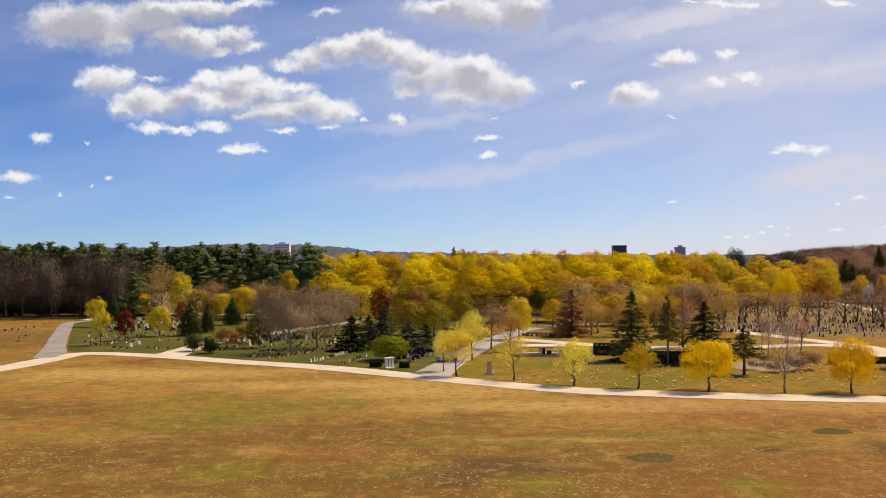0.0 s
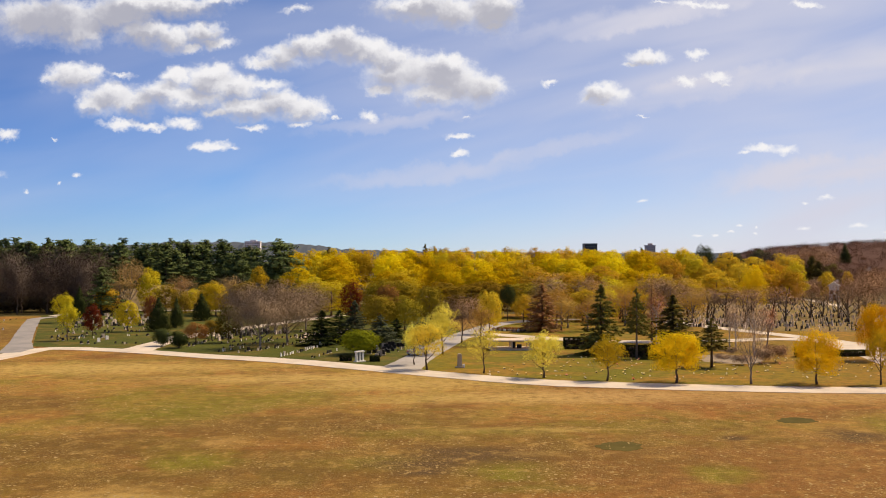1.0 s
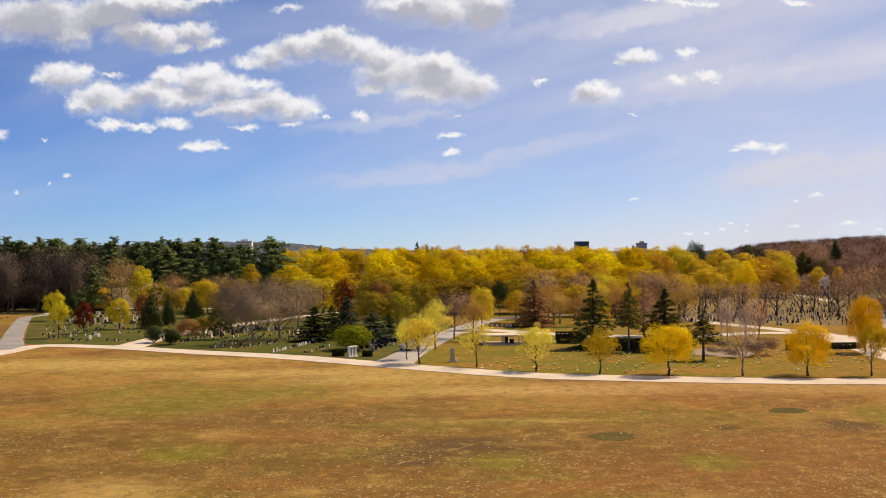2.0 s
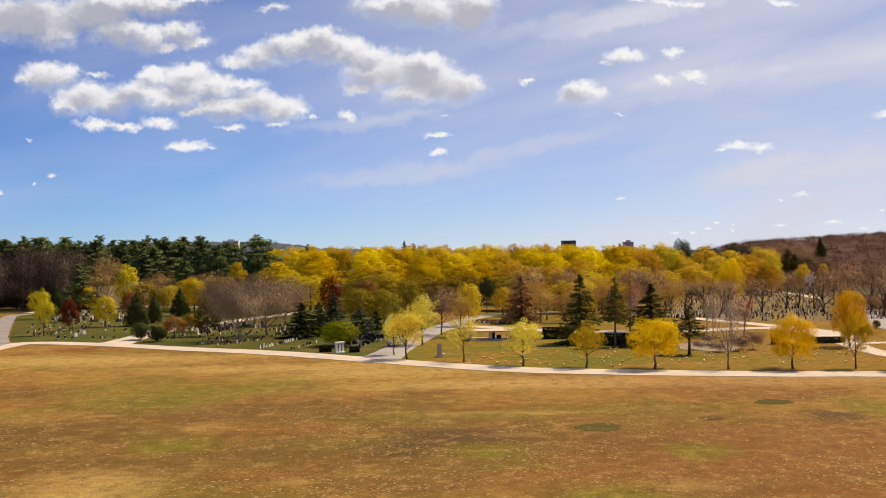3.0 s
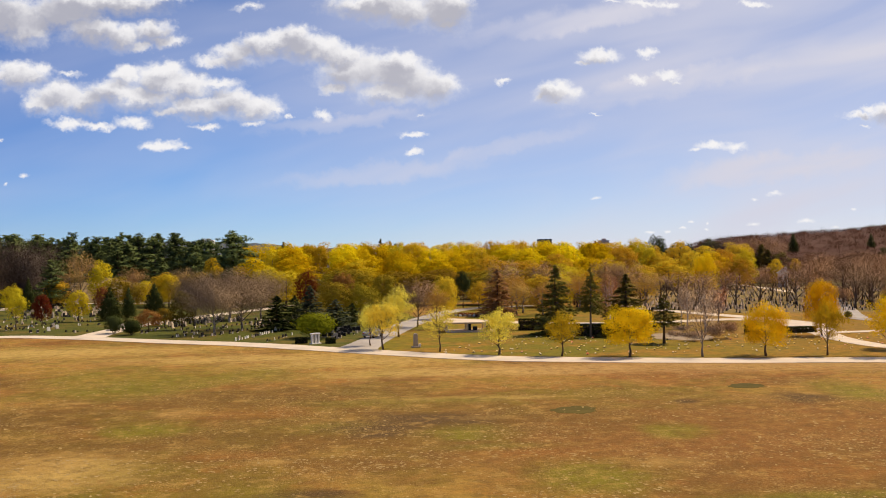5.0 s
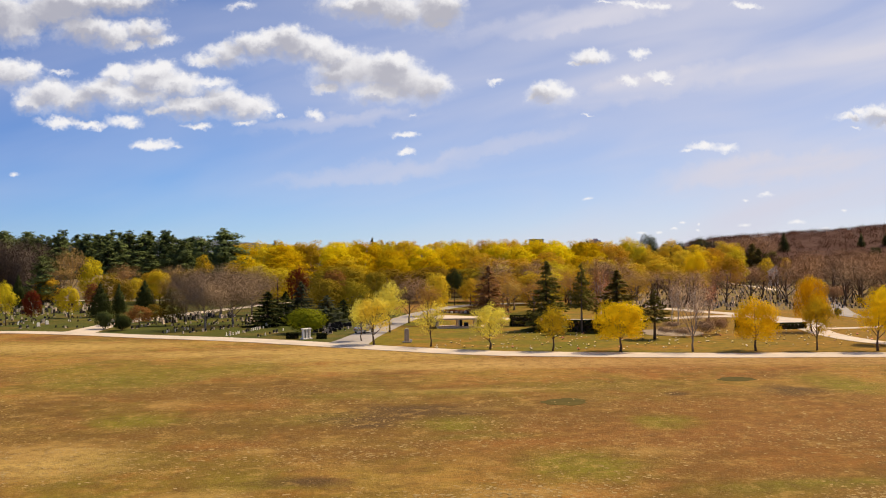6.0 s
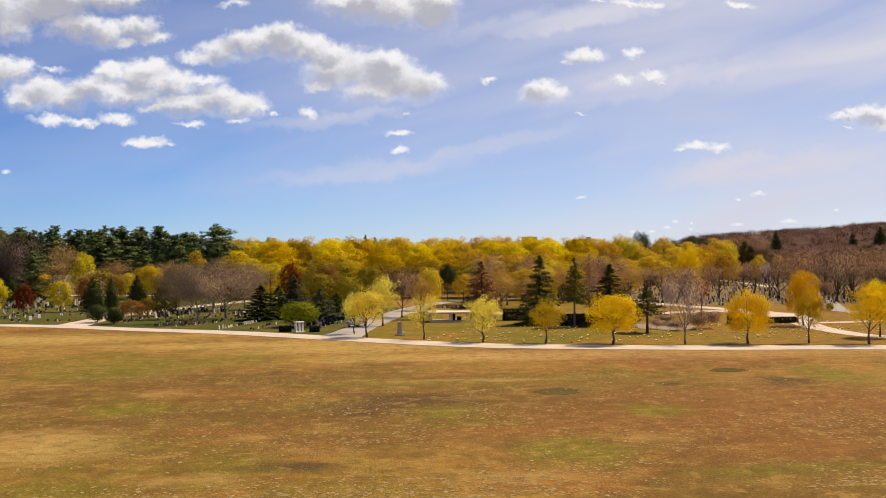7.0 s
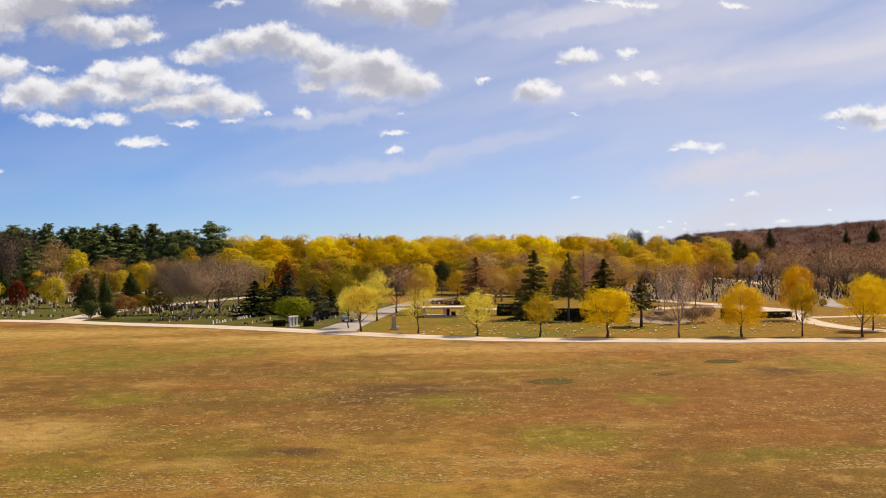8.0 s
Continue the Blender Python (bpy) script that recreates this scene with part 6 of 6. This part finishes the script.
# old plots under the bare trees, past counting
def old_plots(mat, seed, label, count, spot_of, turn):
    r = np.random.default_rng(seed)
    s = Soup()
    for k in range(count):
        x, y = spot_of(r)
        w, h, first = 0.2 + 0.15 * r.random(), 0.45 + 0.55 * r.random(), len(s.v)
        s.box(-w - 0.08, -0.2, 0, w + 0.08, 0.2, 0.15)
        s.box(-w, -0.1, 0.15, w, 0.1, h, 0.02)
        m = pose(x, y, 0, 0, 0, turn + r.normal() * 6)
        s.v[first:] = [tuple(m @ Vector(v)) for v in s.v[first:]]
    tagged(obj("old_graves", s.mesh("old_graves"), mat), label, "gravestones", kind="stuff")


def under_bare_trees(r):
    if r.random() < 0.85:
        y = 200 + 6 * int(r.integers(22)) + r.normal() * 0.8
        return y * (0.29 + 0.3 * r.random()) + 10 * (y < 225), y
    return 58 + 28 * r.random(), 212 + 8 * int(r.integers(3)) + r.normal() * 0.8


def between(a, b, c, d):
    """Rows of graves over the ground between four corners."""
    def at(r):
        s, t = r.random(), (int(r.integers(6)) + 0.5) / 6
        p = Vector(a).lerp(Vector(b), s).lerp(Vector(c).lerp(Vector(d), s), t)
        return p.x + r.normal() * 0.4, p.y + r.normal() * 0.6
    return at


WEST_FAR = between((-94.3, 268.5), (-71.2, 265.1), (-80.8, 221.1), (-61.7, 220.4))
BY_LANE = between((-43.5, 197.8), (-33.0, 219.4), (-39.6, 180.2), (-23.4, 203.0))
BY_SPRUCES = between((-25.0, 187.9), (-14.5, 211.4), (-16.4, 178.0), (-7.5, 193.1))
for i, (mat, tone) in enumerate(((OLD_STONE, "grey"), (GRANITE_DARK, "dark"), (CONCRETE, "white"))):
    old_plots(mat, 1 + i, "crowded old " + tone + " gravestones under bare trees", (520, 620, 640)[i], under_bare_trees, 60)
    old_plots(mat, 11 + i, "many small " + tone + " gravestones at the far end", (40, 70, 30)[i], WEST_FAR, 60)
    old_plots(mat, 21 + i, "many small " + tone + " gravestones beside the lane", (24, 44, 22)[i], BY_LANE, 70)
    old_plots(mat, 31 + i, "many small " + tone + " gravestones among spruces", (16, 34, 14)[i], BY_SPRUCES, 70)
stone_row((18.5, 203.8), (26.0, 207.5), 9, (1, 3), size=1.0)


# flat bronze markers with a vase of flowers
def marker(petal, label):
    root = new("grave_marker")
    s = Soup()
    s.box(-0.3, -0.15, 0, 0.3, 0.15, 0.02)
    obj("slab", bevelled("slab", s, 0.006), GRANITE_DARK, root)
    s = Soup()
    s.box(-0.25, -0.11, 0.02, 0.25, 0.11, 0.032)
    obj("plate", s.mesh("plate"), BRONZE, root)
    s = Soup()
    s.tube([(0, 0.0, 0.03), (0, 0.0, 0.12), (0, 0.0, 0.18)], [0.06, 0.08, 0.1], 7)
    obj("vase", s.mesh("vase"), BRONZE, root)
    r = np.random.default_rng(len(label))
    v, f, n = leaf_quads(r, [(0, 0, 0.3), (0.12, 0.04, 0.26), (-0.12, -0.03, 0.27)], [0.17, 0.13, 0.13], 60, 0.085, 0.0, 0.6, 0.3, 0.7)
    obj("bouquet", mesh_of("bouquet", v, f, normals=[Vector(q).lerp(Vector((0.35, 0.15, 0.92)), 0.6).normalized() for q in n]), petal, root)
    return tagged(root, label, "grave marker", "flat grave markers")


MARKERS = [marker(PETAL_WHITE, "flat bronze grave marker with white flowers"), marker(PETAL_YELLOW, "flat bronze grave marker with yellow flowers"),
           marker(PETAL_PINK, "flat bronze grave marker with pink flowers")]
placed = [False] * 3


def lay(i, x, y):
    m = pose(x, y, 0.02, 0, 0, rng.normal() * 6)
    k = 0.5 + 0.45 * rng.random()
    m = m @ Matrix.Diagonal((k, k, k, 1))
    if not placed[i]:
        placed[i] = True
        MARKERS[i].matrix_basis = m
    else:
        copy_thing(MARKERS[i], m)


for row in range(10):
    y0 = 123.5 + row * 2.8
    for i in range(34):
        x = 8.0 + i * 2.09 + rng.normal() * 1.3
        if rng.random() < 0.9 and 8 + row * 1.2 < x:
            lay(int(rng.choice([0, 0, 0, 0, 0, 1, 1, 1, 1, 1, 1, 2])), x, y0 + max(0.0, (26 - x) * 0.34) + rng.normal() * 0.9)


# ---- parked car on the avenue ----
def car(at, turn, place):
    root = new("car")
    root.matrix_basis = pose(at[0], at[1], 0.09, 0, 0, turn)
    tagged(root, "silver saloon car parked on the " + place, "car")
    side = [(-2.2, 0.35), (-2.25, 0.75), (-2.0, 0.95), (-1.45, 1.0), (-0.75, 1.42), (0.55, 1.44), (1.25, 1.02), (2.05, 0.86), (2.22, 0.6), (2.2, 0.32)]
    s = Soup()
    n = len(side)
    rows = [(y, k) for y, k in ((-0.86, 0.94), (-0.8, 1.0), (0.8, 1.0), (0.86, 0.94))]
    s.add([(x * k, y * (0.8 if z > 1.1 else 1), z) for y, k in rows for x, z in side],
          [(r * n + i, r * n + (i + 1) % n, (r + 1) * n + (i + 1) % n, (r + 1) * n + i) for r in range(3) for i in range(n)] + [tuple(range(n))[::-1], tuple(range(3 * n, 4 * n))])
    obj("body", s.mesh("body"), CAR_PAINT, root)
    s = Soup()
    s.add([(-1.42, -0.66, 1.03), (-0.8, -0.62, 1.4), (-0.8, 0.62, 1.4), (-1.42, 0.66, 1.03)], [(0, 1, 2, 3)])
    s.add([(-1.46, -0.66, 1.04), (-0.82, -0.62, 1.43), (-0.82, 0.62, 1.43), (-1.46, 0.66, 1.04)], [(3, 2, 1, 0)])
    obj("rear_window", s.mesh("rear_window"), DARK_GLASS, root)
    s = Soup()
    s.add([(0.6, -0.62, 1.43), (1.25, -0.66, 1.05), (1.25, 0.66, 1.05), (0.6, 0.62, 1.43)], [(0, 1, 2, 3)])
    s.add([(0.62, -0.62, 1.46), (1.29, -0.66, 1.06), (1.29, 0.66, 1.06), (0.62, 0.62, 1.46)], [(3, 2, 1, 0)])
    obj("windscreen", s.mesh("windscreen"), DARK_GLASS, root)
    for y in (-0.74, 0.74):
        s = Soup()
        s.box(-0.95, y - 0.04, 1.05, 0.85, y + 0.04, 1.35, 0.03)
        obj("side_window", s.mesh("side_window"), DARK_GLASS, root)
    s = Soup()
    s.tube([(0, -0.1, 0), (0, 0.1, 0)], [0.32, 0.32], 16)
    tyre = s.mesh("tyre", True)
    s = Soup()
    s.tube([(0, -0.105, 0), (0, 0.105, 0)], [0.19, 0.19], 12)
    rim = s.mesh("rim")
    for x in (-1.35, 1.38):
        for y in (-0.78, 0.78):
            wheel = obj("tyre", tyre, RUBBER, root, pose(x, y, 0.32))
            obj("rim", rim, GRANITE, wheel)
    for y in (-0.6, 0.6):
        s = Soup()
        s.box(-2.27, y - 0.16, 0.68, -2.1, y + 0.16, 0.84)
        obj("tail_lamp", s.mesh("tail_lamp"), LAMP_RED, root)
        s = Soup()
        s.box(2.08, y - 0.16, 0.6, 2.22, y + 0.16, 0.76)
        obj("headlight", s.mesh("headlight"), MARBLE, root)


car((0.2, 155.1), 64, "avenue")
car((-47.6, 181.5), 92, "lane behind dark bushes")


# ---- dry grass tufts and fallen leaves over the field ----
def tufts():
    r = np.random.default_rng(17)
    n = 24000
    y = 46 + 80 * r.random(n) ** 1.6
    x = -0.5 * y + (0.5 + 0.72) * y * r.random(n)
    drift = np.array([noise.noise((a * 0.07, b * 0.12, 5.0)) for a, b in zip(x, y)])
    keep = drift + 0.25 * r.normal(size=n) > 0.1
    x, y = x[keep], y[keep]
    k = (0.04 + 0.1 * r.random(len(x)) ** 2)[:, None]
    at = np.stack([x, y, np.full(len(x), 0.014)], 1)
    turn = r.random(len(x)) * math.tau
    a = np.stack([np.cos(turn), np.sin(turn), r.normal(size=len(x)) * 0.05], 1) * k * 1.6
    b = np.stack([-np.sin(turn), np.cos(turn), r.normal(size=len(x)) * 0.05], 1) * k
    v = np.stack([at - a, at - b, at + a, at + b], 1).reshape(-1, 3)
    v[:, 2] = np.maximum(v[:, 2], 0.004)
    straw = foliage("straw", (0.3, 0.2, 0.07), (0.62, 0.46, 0.22), 0.2, 0.0)
    tagged(obj("grass_tufts", mesh_of("grass_tufts", v, np.arange(len(v)).reshape(-1, 4)), straw), "scattered flat tufts of pale dry grass", "grass", kind="stuff")


tufts()
